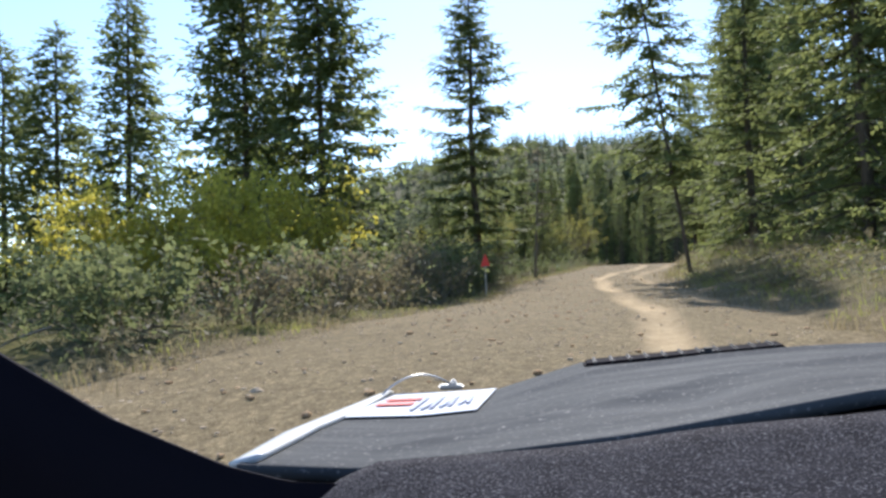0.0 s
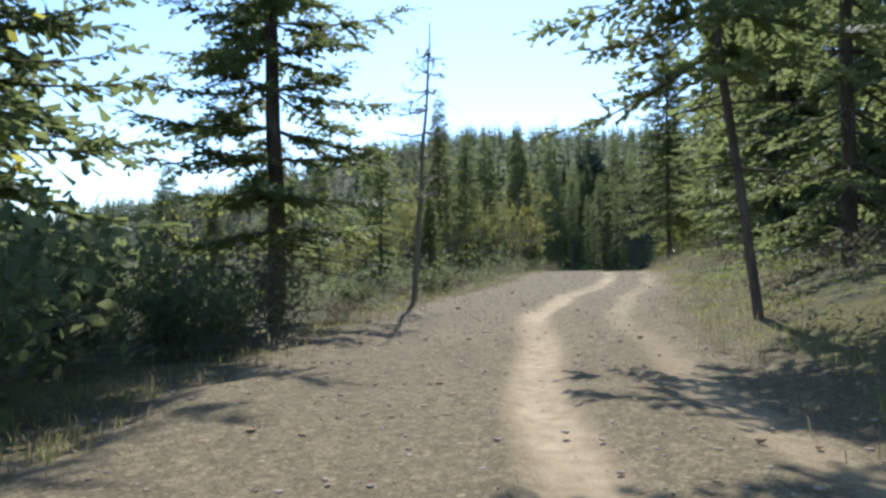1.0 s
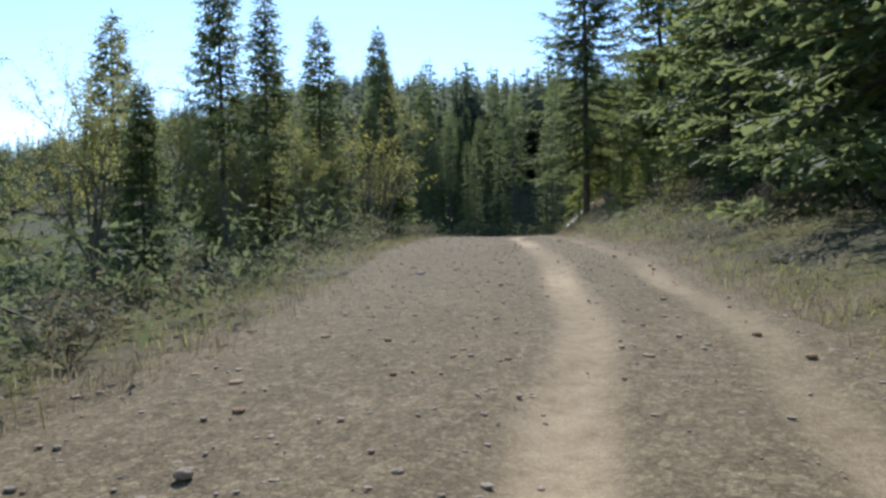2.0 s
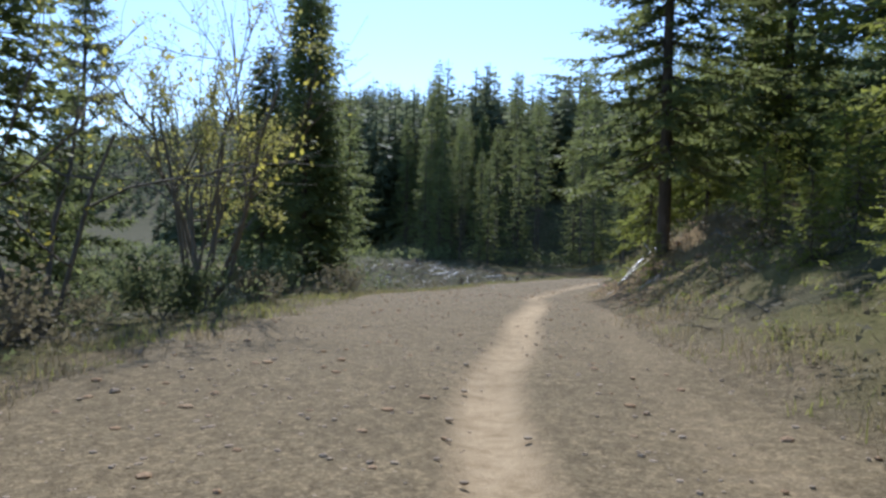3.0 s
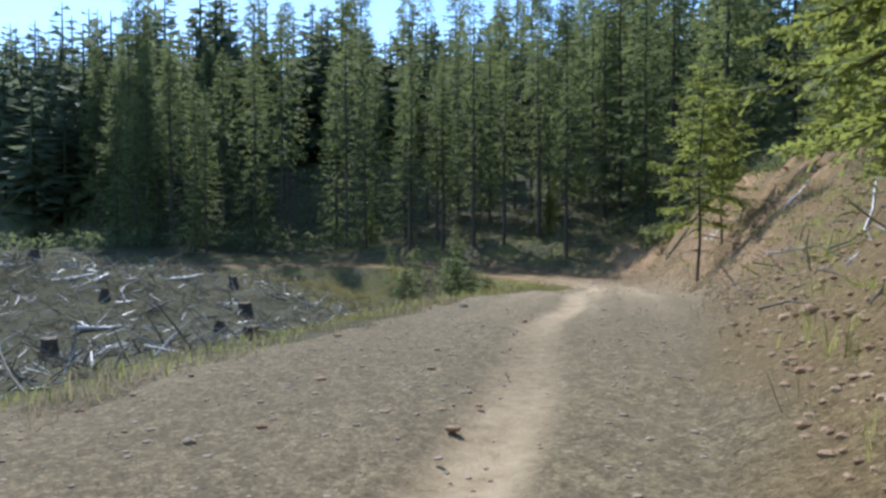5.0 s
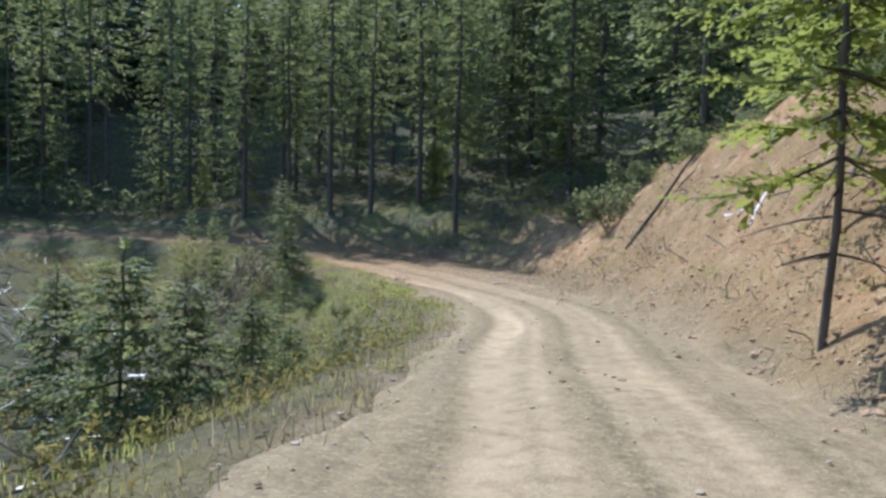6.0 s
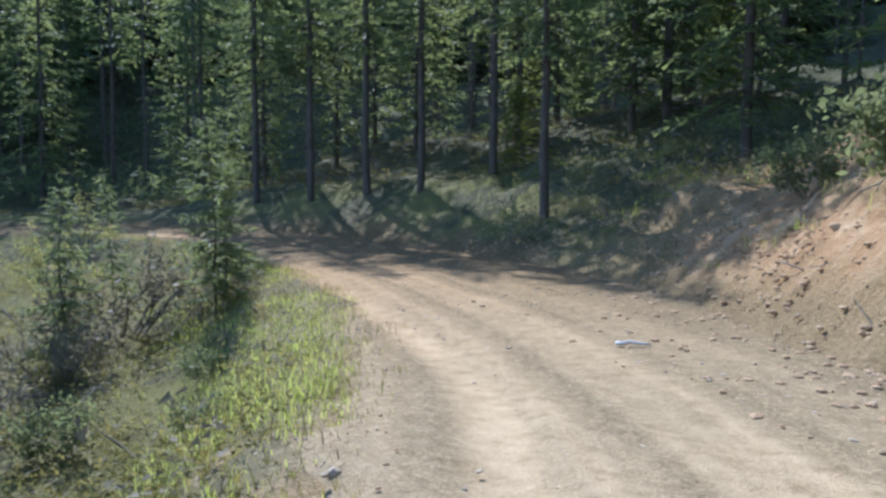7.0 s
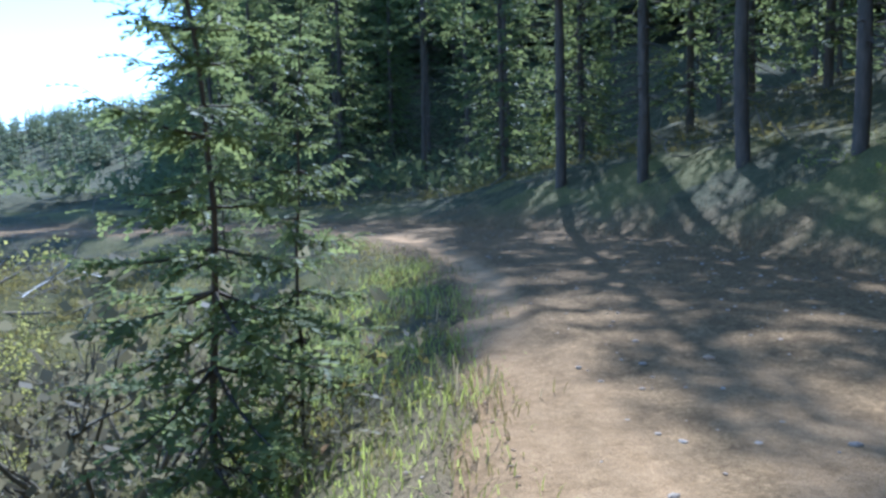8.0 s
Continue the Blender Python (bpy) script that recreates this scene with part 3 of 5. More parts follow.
def bushy(name, label, height, radius, seed, leaf_mat, stems=7, leaves=2600, leaf=0.07, spread_out=0.5, category="shrub", group="roadside shrubs", bark_mat=None, bare_top=False):
    """A many-stemmed shrub or small broadleaf tree: forking stems, twigs and loose leaves."""
    rs = np.random.RandomState(seed)
    wood, green = Soup(), Soup()
    ends = []

    def grow(p, w, ln, r, depth):
        s = np.linspace(0, 1, 5)
        pts = p + w * (ln * s)[:, None] + np.cumsum(rs.normal(0, 0.03 * ln, (5, 3)), 0) * (s[:, None] > 0)
        few = slice(None) if depth < 2 else slice(0, None, 2)
        wood.tube(pts[few], (r * (1 - 0.5 * s))[few], 5 if depth < 1 else 3)
        if depth == 3:
            ends.append((pts, ln))
            return
        for _ in range(3 if depth < 2 else 3):
            t = rs.uniform(0.35, 1.0)
            q = np.array([np.interp(t, s, pts[:, c]) for c in range(3)])
            v = w + rs.normal(0, 0.5, 3) + [0, 0, 0.12]
            grow(q, v / np.linalg.norm(v), ln * rs.uniform(0.45, 0.75), r * 0.5, depth + 1)
        if depth >= 1:
            ends.append((pts, ln))

    for k in range(stems):
        a = rs.uniform(0, 6.28)
        w = np.array([math.cos(a) * spread_out, math.sin(a) * spread_out, 1.0]) * rs.uniform(0.7, 1.2)
        grow(np.array([math.cos(a), math.sin(a), 0]) * min(0.05, 0.02 * radius) * rs.uniform(0, 1) + [0, 0, -0.15], w / np.linalg.norm(w), height * rs.uniform(0.35, 0.55), 0.0052 * height + 0.008, 0)
    pick = rs.randint(0, len(ends), leaves)
    t = rs.uniform(0, 1, leaves)
    pos = np.array([[np.interp(t[i], np.linspace(0, 1, 5), ends[j][0][:, c]) for c in range(3)] for i, j in enumerate(pick)])
    pos += rs.normal(0, leaf * 1.4, pos.shape)
    keep = pos[:, 2] > 0.05
    if bare_top:
        keep &= rs.rand(len(pos)) > smoothstep(0.45 * height, 0.8 * height, pos[:, 2])
    pos = pos[keep]
    green.leaves(pos, leaf * rs.uniform(0.6, 1.4, len(pos)), rs)
    ob = thing(name, label, category, group)
    child("wood", wood.mesh("wood", bark_mat or BARK_GREY), ob)
    child("foliage", green.mesh("foliage", leaf_mat), ob)
    return ob


def put(ob, x, y, scale=1.0, turn=None, sink=0.0, wide=1.0, label=""):
    """A copy of a tree on the ground."""
    put.n += 1
    a = turn if turn is not None else (put.n * 137.5) % 360
    c = copy_thing(ob, pose(x, y, gz(x, y) - sink, 0, 0, a) @ Matrix.Diagonal((scale * wide, scale * wide, scale, 1)))
    return tagged(c, label)


put.n = 0


def away(ob):
    """Removes a pattern once all its copies stand."""
    for o in (*ob.children_recursive, ob):
        bpy.data.objects.remove(o)


fir_a = conifer("fir_tree", "dark green fir with dense drooping limbs", 15, 4.2, 0.03, 11, FIR, twig=0.5, fill=6.4, teeth=2)
fir_b = conifer("fir_tree", "tall dark green fir with ragged limbs", 17, 3.5, 0.08, 12, FIR, twig=0.5, gap=0.5, thin=0.95, dead=14, fill=6.2, teeth=2)
fir_c = conifer("fir_tree", "slim fir with open layered limbs", 13, 2.5, 0.14, 13, FIR, twig=0.3, gap=0.6, thin=0.9, dead=16, droop=0.05, fill=11.5, teeth=3, per=6)
fir_near = conifer("fir_tree", "tall olive-green fir with dense limbs beside the road", 16, 3.8, 0.06, 31, FIR_OLIVE, twig=0.33, gap=0.5, thin=0.95, dead=12, fill=7.0)
lone = conifer("fir_tree", "solitary slim fir with a bare lower trunk", 11, 1.5, 0.36, 32, FIR, twig=0.3, gap=0.4, thin=0.9, dead=12, fill=8)
pine = conifer("pine_tree", "tall dense roadside pine with a bare lower trunk", 16.5, 3.5, 0.16, 26, FIR, twig=0.36, gap=0.42, thin=0.95, dead=18, fill=8.5)
leaning = conifer("leaning_fir_tree", "leaning fir with a long bare trunk and ragged limbs", 15, 2.9, 0.26, 27, FIR, twig=0.42, gap=0.6, thin=0.88, dead=18, lean=-0.14, droop=0.35, fill=9.0, girth=0.5)
fir_bush = conifer("fir_bush", "low dense young fir growing like a bush", 2.3, 1.15, 0.02, 28, FIR, twig=0.2, per=6, gap=0.2, teeth=3, fill=6.5, group="low young firs")
edge_young = conifer("young_fir_tree", "young fir with a thin bare lower trunk", 6.2, 1.7, 0.3, 29, FIR_LIGHT, twig=0.3, gap=0.36, thin=0.85, dead=6, droop=0.2, girth=0.7, group="young firs")
young = conifer("young_fir_tree", "young yellow-green fir beside the road", 8.5, 2.6, 0.13, 14, FIR_LIGHT, gap=0.36, twig=0.27, droop=0.3, fill=7.5, teeth=3, group="young firs")
tall_a = conifer("forest_fir_tree", "tall forest fir with a bare lower trunk", 24, 2.6, 0.36, 15, FIR, twig=0.6, per=4, gap=0.66, teeth=2, fill=2.8, dead=40, girth=0.68, group="forest trees")
tall_b = conifer("forest_fir_tree", "tall slender forest pine with dead lower limbs", 25, 2.2, 0.48, 16, FIR, twig=0.6, per=4, gap=0.72, teeth=2, fill=2.8, dead=48, thin=0.8, girth=0.62, group="forest trees")
tall_c = conifer("forest_fir_tree", "forest fir with low shaded limbs", 18, 3.0, 0.10, 17, FIR, twig=0.40, per=4, gap=0.56, teeth=2, fill=4.0, dead=12, girth=0.8, group="forest trees")
tall_thin = conifer("forest_fir_tree", "forest fir with a bare lower trunk beside the bend", 15, 2.1, 0.36, 34, FIR, twig=0.32, per=5, gap=0.5, teeth=3, fill=5.0, dead=34, thin=0.85, girth=0.95, group="forest trees")
seedling = conifer("fir_seedling", "knee-high yellow-green fir seedling on the bank", 1.5, 0.55, 0.04, 35, FIR_LIGHT, twig=0.13, per=5, gap=0.13, teeth=2, fill=5.0, girth=0.8, group="fir seedlings")
larch = snag("bare_larch_tree", "nearly bare larch with a thin leaning trunk", 6.4, 1.35, 18, 60, 0.05)
sapling = conifer("fir_sapling", "small fir sapling with thin layered limbs", 4.6, 1.2, 0.13, 19, FIR, twig=0.2, per=5, gap=0.28, teeth=4, thin=0.85, fill=8.0, girth=0.65, group="fir saplings")
aspen = bushy("yellowing_shrub", "tall shrub with yellowing leaves", 5.6, 1.3, 21, LEAF, stems=8, leaves=3300, leaf=0.13, spread_out=0.42)
aspen_b = bushy("aspen_tree", "slender aspen with sparse yellow-green leaves", 6.5, 1.0, 22, LEAF_PALE, stems=6, leaves=6500, leaf=0.045, spread_out=0.22, category="tree", group="aspens")
brush = bushy("roadside_brush", "tangled brown and green roadside brush", 2.2, 1.2, 23, LEAF_GREEN, stems=7, leaves=1350, leaf=0.085, spread_out=0.75)
brush_dry = bushy("dry_brush", "dry brown brush with bare twigs", 1.8, 1.2, 24, LEAF_BROWN, stems=8, leaves=850, leaf=0.06, spread_out=0.8)
bare_tree = bushy("bare_broadleaf_tree", "leafless broadleaf tree with forking grey limbs", 9.0, 1.0, 25, LEAF, stems=4, leaves=260, leaf=0.08, spread_out=0.3, category="tree", group="bare trees", bare_top=True)

# left of the road, first stretch: two big firs, a group behind, a tall narrow fir, the larch
for ob, x, y, s, w in (
    (fir_a, -9.8, 34, 1.2, 1.05), (fir_a, -5.9, 32.5, 1.16, 1.0), (fir_b, -17.2, 39, 1.08, 1.1), (fir_b, -21.8, 41, 1.05, 1.2), (fir_b, -26, 43, 1.1, 1.2),
    (fir_b, -14, 47, 0.8, 1.0), (fir_c, 0.3, 32.0, 0.99, 1.3), (fir_c, 4.8, 76, 0.92, 0.8), (fir_b, 0.5, 60, 0.5, 1.0),
    (fir_c, -1.5, 52, 0.5, 1.0), (fir_a, 5.2, 66, 0.25, 1.0), (fir_b, 4.0, 57, 0.55, 0.8), (fir_b, 11.0, 79, 0.62, 0.9), (fir_a, 11.0, 81.6, 0.88, 0.66), (lone, 12.7, 91.4, 1.0, 1.0), (fir_a, 9.8, 76.5, 0.5, 0.9), (fir_a, 11.6, 79.8, 0.45, 1.0),
    (fir_c, 5.5, 72, 0.4, 1.0), (fir_b, -1.6, 43.0, 0.32, 1.1), (fir_a, -4.5, 46.0, 0.3, 0.9), (fir_c, 1.6, 45.0, 0.4, 1.1), (fir_b, -7.5, 50.0, 0.4, 1.1), (fir_a, 3.4, 48.5, 0.24, 0.9), (fir_b, 5.2, 55.5, 0.42, 0.9), (fir_a, -3.2, 54.0, 0.34, 0.9), (fir_b, 6.9, 64.5, 0.5, 1.0)):
    put(ob, x, y, s, wide=w)
put(larch, 2.9, 35.0, 1.0, turn=0)
for x, y, s in ((-6.8, 24, 0.95), (-8.8, 26.5, 1.15), (-5.2, 27.5, 0.85), (-11.8, 27, 1.15), (-14.5, 29, 1.1), (-7.2, 29.3, 1.2)):
    put(aspen, x, y, s)
for x, y, s in ((2.2, 50, 0.8), (2.7, 55, 0.95), (4.4, 53.5, 0.7), (0.4, 47.0, 0.6), (-3.0, 50.0, 0.7), (-2, 58, 0.6), (6.4, 61.5, 0.8), (9.4, 67.5, 1.05), (6.0, 57.5, 0.7), (-6, 62, 0.7)):
    put(aspen_b, x, y, s)
put(bare_tree, 7.9, 63.6, 0.85)
put(bare_tree, 9.4, 68.0, 0.95)
put(bare_tree, -2.5, 36, 0.6)
for k in range(64):
    j = int(np.argmin(np.abs(LINE[:, 1] - (9 + (k % 32) * 2.2))))
    off = LINE[j, 3] + random.uniform(1.0, 2.6) + (k >= 32) * random.uniform(1.5, 4.0)
    x, y = LINE[j, :2] - RIGHT[j] * off
    if y > 74:
        continue
    put(brush if random.random() < 0.55 else brush_dry, x, y, random.uniform(0.6, 1.1) * (1.3 if y < 31 else 0.5 if y < 60 else 0.85))

# right of the road, first stretch: a leaning fir at the edge and a dense dark wall of firs
for ob, x, y, s, w in (
    (fir_near, 10.3, 20.5, 1.0, 1.0), (fir_near, 9.8, 14.5, 0.95, 0.95), (fir_near, 12.5, 25, 1.1, 1.0), (fir_near, 11.8, 33, 1.0, 1.0), (fir_a, 13, 18, 1.1, 1.0), (fir_b, 10.2, 9, 1.0, 1.0),
    (fir_a, 17.0, 47.0, 0.95, 1.0), (fir_b, 18.5, 51, 1.0, 1.0), (fir_near, 16.6, 39, 0.95, 1.0), (fir_b, 19.5, 57, 1.1, 1.0), (pine, 20.9, 73.2, 1.0, 1.05), (young, 23.6, 65.2, 1.6, 0.9),
    (fir_b, 22, 60, 1.1, 1.0), (fir_a, 28.0, 71.5, 1.0, 1.0), (fir_b, 27, 77, 1.1, 1.0), (fir_a, 29, 70, 1.1, 1.0), (fir_b, 19, 47, 1.1, 1.0)):
    put(ob, x, y, s, wide=w)
put(leaning, 7.8, 28.2, 1.0, turn=0)
for x, y, s in ((23.0, 68.2, 1.13), (24.2, 70.4, 1.36), (22.6, 66.6, 0.96), (23.6, 72.0, 1.47), (21.8, 69.8, 0.79), (19.6, 70.6, 0.74), (19.4, 65.8, 1.02), (20.3, 67.4, 1.25), (18.6, 63.0, 0.91), (20.0, 64.3, 1.13), (18.0, 60.4, 0.96), (21.2, 66.0, 1.47), (17.2, 56.5, 1.13)):
    put(seedling, x, y, s)
for x, y, s in ((19.4, 60.5, 0.8), (20.6, 63.0, 1.0), (19.2, 65.5, 0.7), (21.6, 65.2, 1.0), (22.8, 63.5, 1.2), (20.4, 68.4, 0.6), (17.8, 57.5, 0.8), (15.4, 48.5, 0.7), (13.0, 40.5, 0.7), (11.2, 32.0, 0.7)):
    put(brush_dry, x, y, s, label="reddish-brown dry brush on the soil bank")
put(edge_young, 38.83, 100.67, 1.0)
put(edge_young, 40.73, 101.67, 0.85)
for x, y, s in ((23.3, 79.6, 0.85), (24.9, 82.4, 0.75), (25.6, 76.4, 0.9), (26.3, 83.2, 0.95), (28.9, 86.8, 1.05), (27.8, 80.6, 1.1), (31.2, 84.2, 1.2), (25.0, 78.6, 0.85), (31.8, 89.6, 1.0), (34.2, 87.2, 1.2), (36.6, 91.4, 1.0), (41.5, 95.0, 1.1), (44.5, 100.5, 0.7)):
    put(young, x, y, s, wide=0.8)

# inside the left-hand bend: saplings and brush in the hollow
for x, y, s in ((33.3, 105.3, 1.00), (34.2, 105.8, 0.85), (35.2, 106.6, 0.72), (33.1, 108.5, 0.90), (36.8, 109.0, 0.60)):
    put(fir_bush, x, y, s)
for x, y, s in ((40.6, 124.8, 1.9), (39.8, 124.6, 1.2), (38.4, 119.0, 1.1), (39.4, 121.4, 1.0), (37.0, 115.2, 0.9), (35.6, 110.6, 0.9)):
    put(brush_dry, x, y, s, label="brown dead brush inside the bend")
put(aspen_b, 39.5, 124.2, 0.5, label="slender sapling with yellow-green leaves inside the bend")
put(sapling, 42.5, 123.4, 0.62, wide=0.8, label="thin fir sapling with a slender dark trunk")
for x, y, s in ((42.15, 122.6, 0.83), (39.6, 122.5, 0.7), (37.6, 111.5, 0.5), (40.6, 128.5, 0.7)):
    put(sapling, x, y, s)

# the forest beyond the bend and on the hill
rs = np.random.RandomState(5)
spots = []
tries = 0
while len(spots) < 56 and tries < 6000:
    tries += 1
    x, y = rs.uniform(26, 98), rs.uniform(118, 182)
    i, u = road_place(x, y)
    e = u[0] - LINE[i[0], 4] if u[0] > 0 else -u[0] - LINE[i[0], 3]
    if u[0] < 0 or e < 3.2 + (y < 128) * 1.0 or (x < 55 and y < 150) or x < 47.5 - 0.36 * (y - 117) or (x < 57 and y < 128):
        continue
    if all((x - a) ** 2 + (y - b) ** 2 > 3.6**2 for a, b in spots):
        spots.append((x, y))
for n, (x, y) in enumerate(spots):
    put((tall_a, tall_b, tall_b, tall_a, tall_c)[n % 5], x, y, rs.uniform(0.8, 1.15))
for k in range(30):
    x, y = rs.uniform(18, 46), rs.uniform(152, 186)
    if x > 45 - 0.36 * (y - 118):
        put((tall_c, tall_a, tall_c)[k % 3], x, y, rs.uniform(0.75, 1.05))
for x, y, s in ((47.6, 143.2, 0.74), (50.8, 142.4, 0.78), (53.5, 139.5, 0.85), (45.4, 146.5, 0.8), (46.0, 156.5, 1.0), (49.5, 155.0, 1.0), (54.5, 121.5, 0.9), (56, 117.5, 1.0), (52.5, 113, 1.0), (56, 112, 1.0), (55, 107, 1.0), (51, 104.5, 0.9), (59, 119, 1.1), (47, 98, 0.9), (51, 97, 1.0), (45, 93, 1.0), (60, 105, 1.1)):
    put(tall_c, x, y, s)

# trunks at the outer edge of the bend
for ob, x, y, s in ((tall_thin, 50.4, 124.0, 0.8), (tall_thin, 52.2, 130.0, 0.95), (tall_thin, 50.3, 131.6, 0.9), (tall_thin, 49.4, 134.3, 1.0), (tall_thin, 47.9, 136.6, 0.9), (tall_thin, 46.4, 139.2, 1.0), (tall_thin, 48.6, 139.0, 0.95)):
    put(ob, x, y, s)
for x, y, s in ((55.0, 133.0, 0.9), (57.0, 129.0, 0.95), (58.5, 136.0, 1.0), (54.0, 146.0, 0.9), (60.5, 126.0, 1.0), (62.0, 132.0, 1.1)):
    put(tall_c, x, y, s)


def far_woods():
    """The woods on the hills, as one growth."""
    rs = np.random.RandomState(9)
    shapes, rough = [], []
    for seed in range(8):
        s = Soup()
        step = 0.044 if seed < 5 else 0.11
        r = np.random.RandomState(40 + seed)
        h = 1.0
        s.tube([[0, 0, -0.05], [0, 0, 0.5], [0, 0, 1]], [0.012, 0.009, 0.002], 4)
        z = 0.16
        while z < 0.99:
            q = (z - 0.16) / 0.84
            n = max(3, int((9 if seed < 5 else 6) * (1 - q)))
            a = r.uniform(0, 6.28, n)
            ln = (0.125 * (1 - q) ** 0.8 + 0.018) * r.uniform(0.6, 1.25, n)
            w = np.stack([np.cos(a), np.sin(a), r.normal(-0.25 + 0.6 * q, 0.2, n)], 1)
            s.sprays(np.repeat([[0, 0, z]], n, 0), w, ln, ln * 0.5, r, 1, 0.15)
            z += step
        (shapes if seed < 5 else rough).append(s.arrays())
    px, py = rs.uniform(-90, 200, 14000), rs.uniform(150, 380, 14000)
    i, u = road_place(px, py)
    e = np.where(u > 0, u - LINE[i, 4], -u - LINE[i, 3])
    keep = (e > 9) & ~((px > 44 - 0.36 * (py - 118)) & (py < 186) & (px < 98))
    depth = py - np.maximum(150, 110 + (46 - px) / 0.384)
    keep &= rs.rand(14000) < np.where(depth < 60, 1.0, 0.35)
    keep &= (depth > 5) & ((depth > 26) | (rs.rand(14000) < 0.3))
    px, py = px[keep][:1250], py[keep][:1250]
    # woods above the bank to the right of the road
    rx, ry = rs.uniform(30, 120, 190), rs.uniform(40, 118, 190)
    i, u = road_place(rx, ry)
    ok = (u > 0) & (u - LINE[i, 4] > 15)
    px, py = np.r_[px, rx[ok]], np.r_[py, ry[ok]]
    # the far ridge
    fx, fy = rs.uniform(-760, 420, 3400), rs.uniform(600, 1010, 3400)
    near = len(px)
    px, py = np.r_[px, fx], np.r_[py, fy]
    pz = ground_height(px, py)
    V, F, n = [], [], 0
    for k in range(len(px)):
        v, f = shapes[k % 5] if k < near else rough[k % 3]
        h, a = rs.uniform(15, 24), rs.uniform(0, 6.28)
        w = h * rs.uniform(1.15, 1.7)
        c, s = math.cos(a), math.sin(a)
        V.append(np.stack([px[k] + w * (c * v[:, 0] - s * v[:, 1]), py[k] + w * (s * v[:, 0] + c * v[:, 1]), pz[k] + h * v[:, 2]], 1))
        F.append(f + n)
        n += len(v)
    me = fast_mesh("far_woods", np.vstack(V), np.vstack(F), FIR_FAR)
    tagged(new("far_woods", me), "dark green conifer woods covering the hills", "woods", kind="stuff")


# shrubs on and above the soil bank, weeds inside the bend
for x, y, s in ((41.6, 96.8, 0.4), (43.0, 98.4, 0.45), (44.8, 100.9, 0.4), (46.6, 104.6, 0.5), (48.0, 107.6, 0.45), (48.6, 110.2, 0.5), (48.5, 113.2, 0.95), (49.8, 113.6, 0.8), (49.5, 109.0, 0.5), (47.5, 106.0, 0.6), (45.6, 103.4, 0.55), (50.3, 116.2, 0.7), (43.5, 100.6, 0.6)):
    put(brush, x, y, s, label="grey-green shrub at the top of the soil bank")
for x, y, s in ((38.6, 110.6, 0.32), (39.8, 112.6, 0.36), (40.9, 115.5, 0.34), (37.4, 107.8, 0.4), (35.8, 106.4, 0.42), (41.4, 118.6, 0.4), (33.6, 104.6, 0.5), (38.0, 114.5, 0.45), (36.0, 112.4, 0.5), (39.5, 117.6, 0.5)):
    put(brush, x, y, s, label="low yellow-green weeds inside the bend")
for x, y, s in ((53, 130, 0.35), (56, 134, 0.4), (62, 139, 0.45), (47.5, 151, 0.4), (59, 127, 0.5)):
    put(young, x, y, s)


def valley_scrub():
    """Low regrowth on the open ground below the road, as one growth."""
    r = np.random.RandomState(31)
    n = 4300
    x, y = r.uniform(-70, 50, n), r.uniform(40, 230, n)
    i, u = road_place(x, y)
    e = np.where(u > 0, u - LINE[i, 4], -u - LINE[i, 3])
    ok = (e > 7) & ~((x > 3) & (y > 92) & (y < 142)) & ((u < 0) | (y > 148))
    x, y = x[ok], y[ok]
    z = ground_height(x, y)
    s = Soup()
    for k in range(len(x)):
        m = r.randint(16, 34)
        h = r.uniform(0.5, 1.8)
        p = np.array([x[k], y[k], z[k]]) + np.c_[r.normal(0, 0.45 * h, (m, 2)), h * r.uniform(0.05, 1.0, m)]
        s.sprays(p, np.c_[r.normal(0, 1, (m, 2)), r.uniform(0.2, 1.2, m)], h * r.uniform(0.25, 0.5, m), h * np.full(m, 0.10), r, 1, 0.1)
    tagged(new("valley_scrub", s.mesh("valley_scrub", LEAF_GREEN)), "low green and brown scrub on open ground", "scrub", kind="stuff")


def undergrowth(name, label, seed, n, pick, lo, hi, material, size=0.3):
    """Low tangled growth beside the road, as one growth: clumps of leafy shoots with bare stems."""
    r = np.random.RandomState(seed)
    x, y = r.uniform(-26, 60, n), r.uniform(-4, 150, n)
    i, u = road_place(x, y)
    e = np.where(u > 0, u - LINE[i, 4], -u - LINE[i, 3])
    ok = r.rand(n) < pick(e, u, x, y) * (0.55 + 0.6 * waves(x, y, 9, seed))
    x, y = x[ok], y[ok]
    z = ground_height(x, y)
    m = 24
    k = np.repeat(np.arange(len(x)), m)
    h = np.repeat(lo + (hi - lo) * r.rand(len(x)) ** 1.6, m)
    p = np.stack([x[k], y[k], z[k]], 1) + np.c_[r.normal(0, 0.36, (len(k), 2)) * h[:, None] ** 0.7, h * r.uniform(0.0, 0.85, len(k)) ** 1.3]
    w = np.c_[r.normal(0, 1, (len(k), 2)), r.uniform(0.1, 1.3, len(k))]
    s = Soup()
    s.sprays(p, w, size * (0.5 + 0.6 * h) * r.uniform(0.6, 1.3, len(k)), size * 0.2 * (0.6 + 0.5 * h), r, 2, 0.2)
    tagged(new(name, s.mesh(name, material)), label, "undergrowth", kind="stuff")


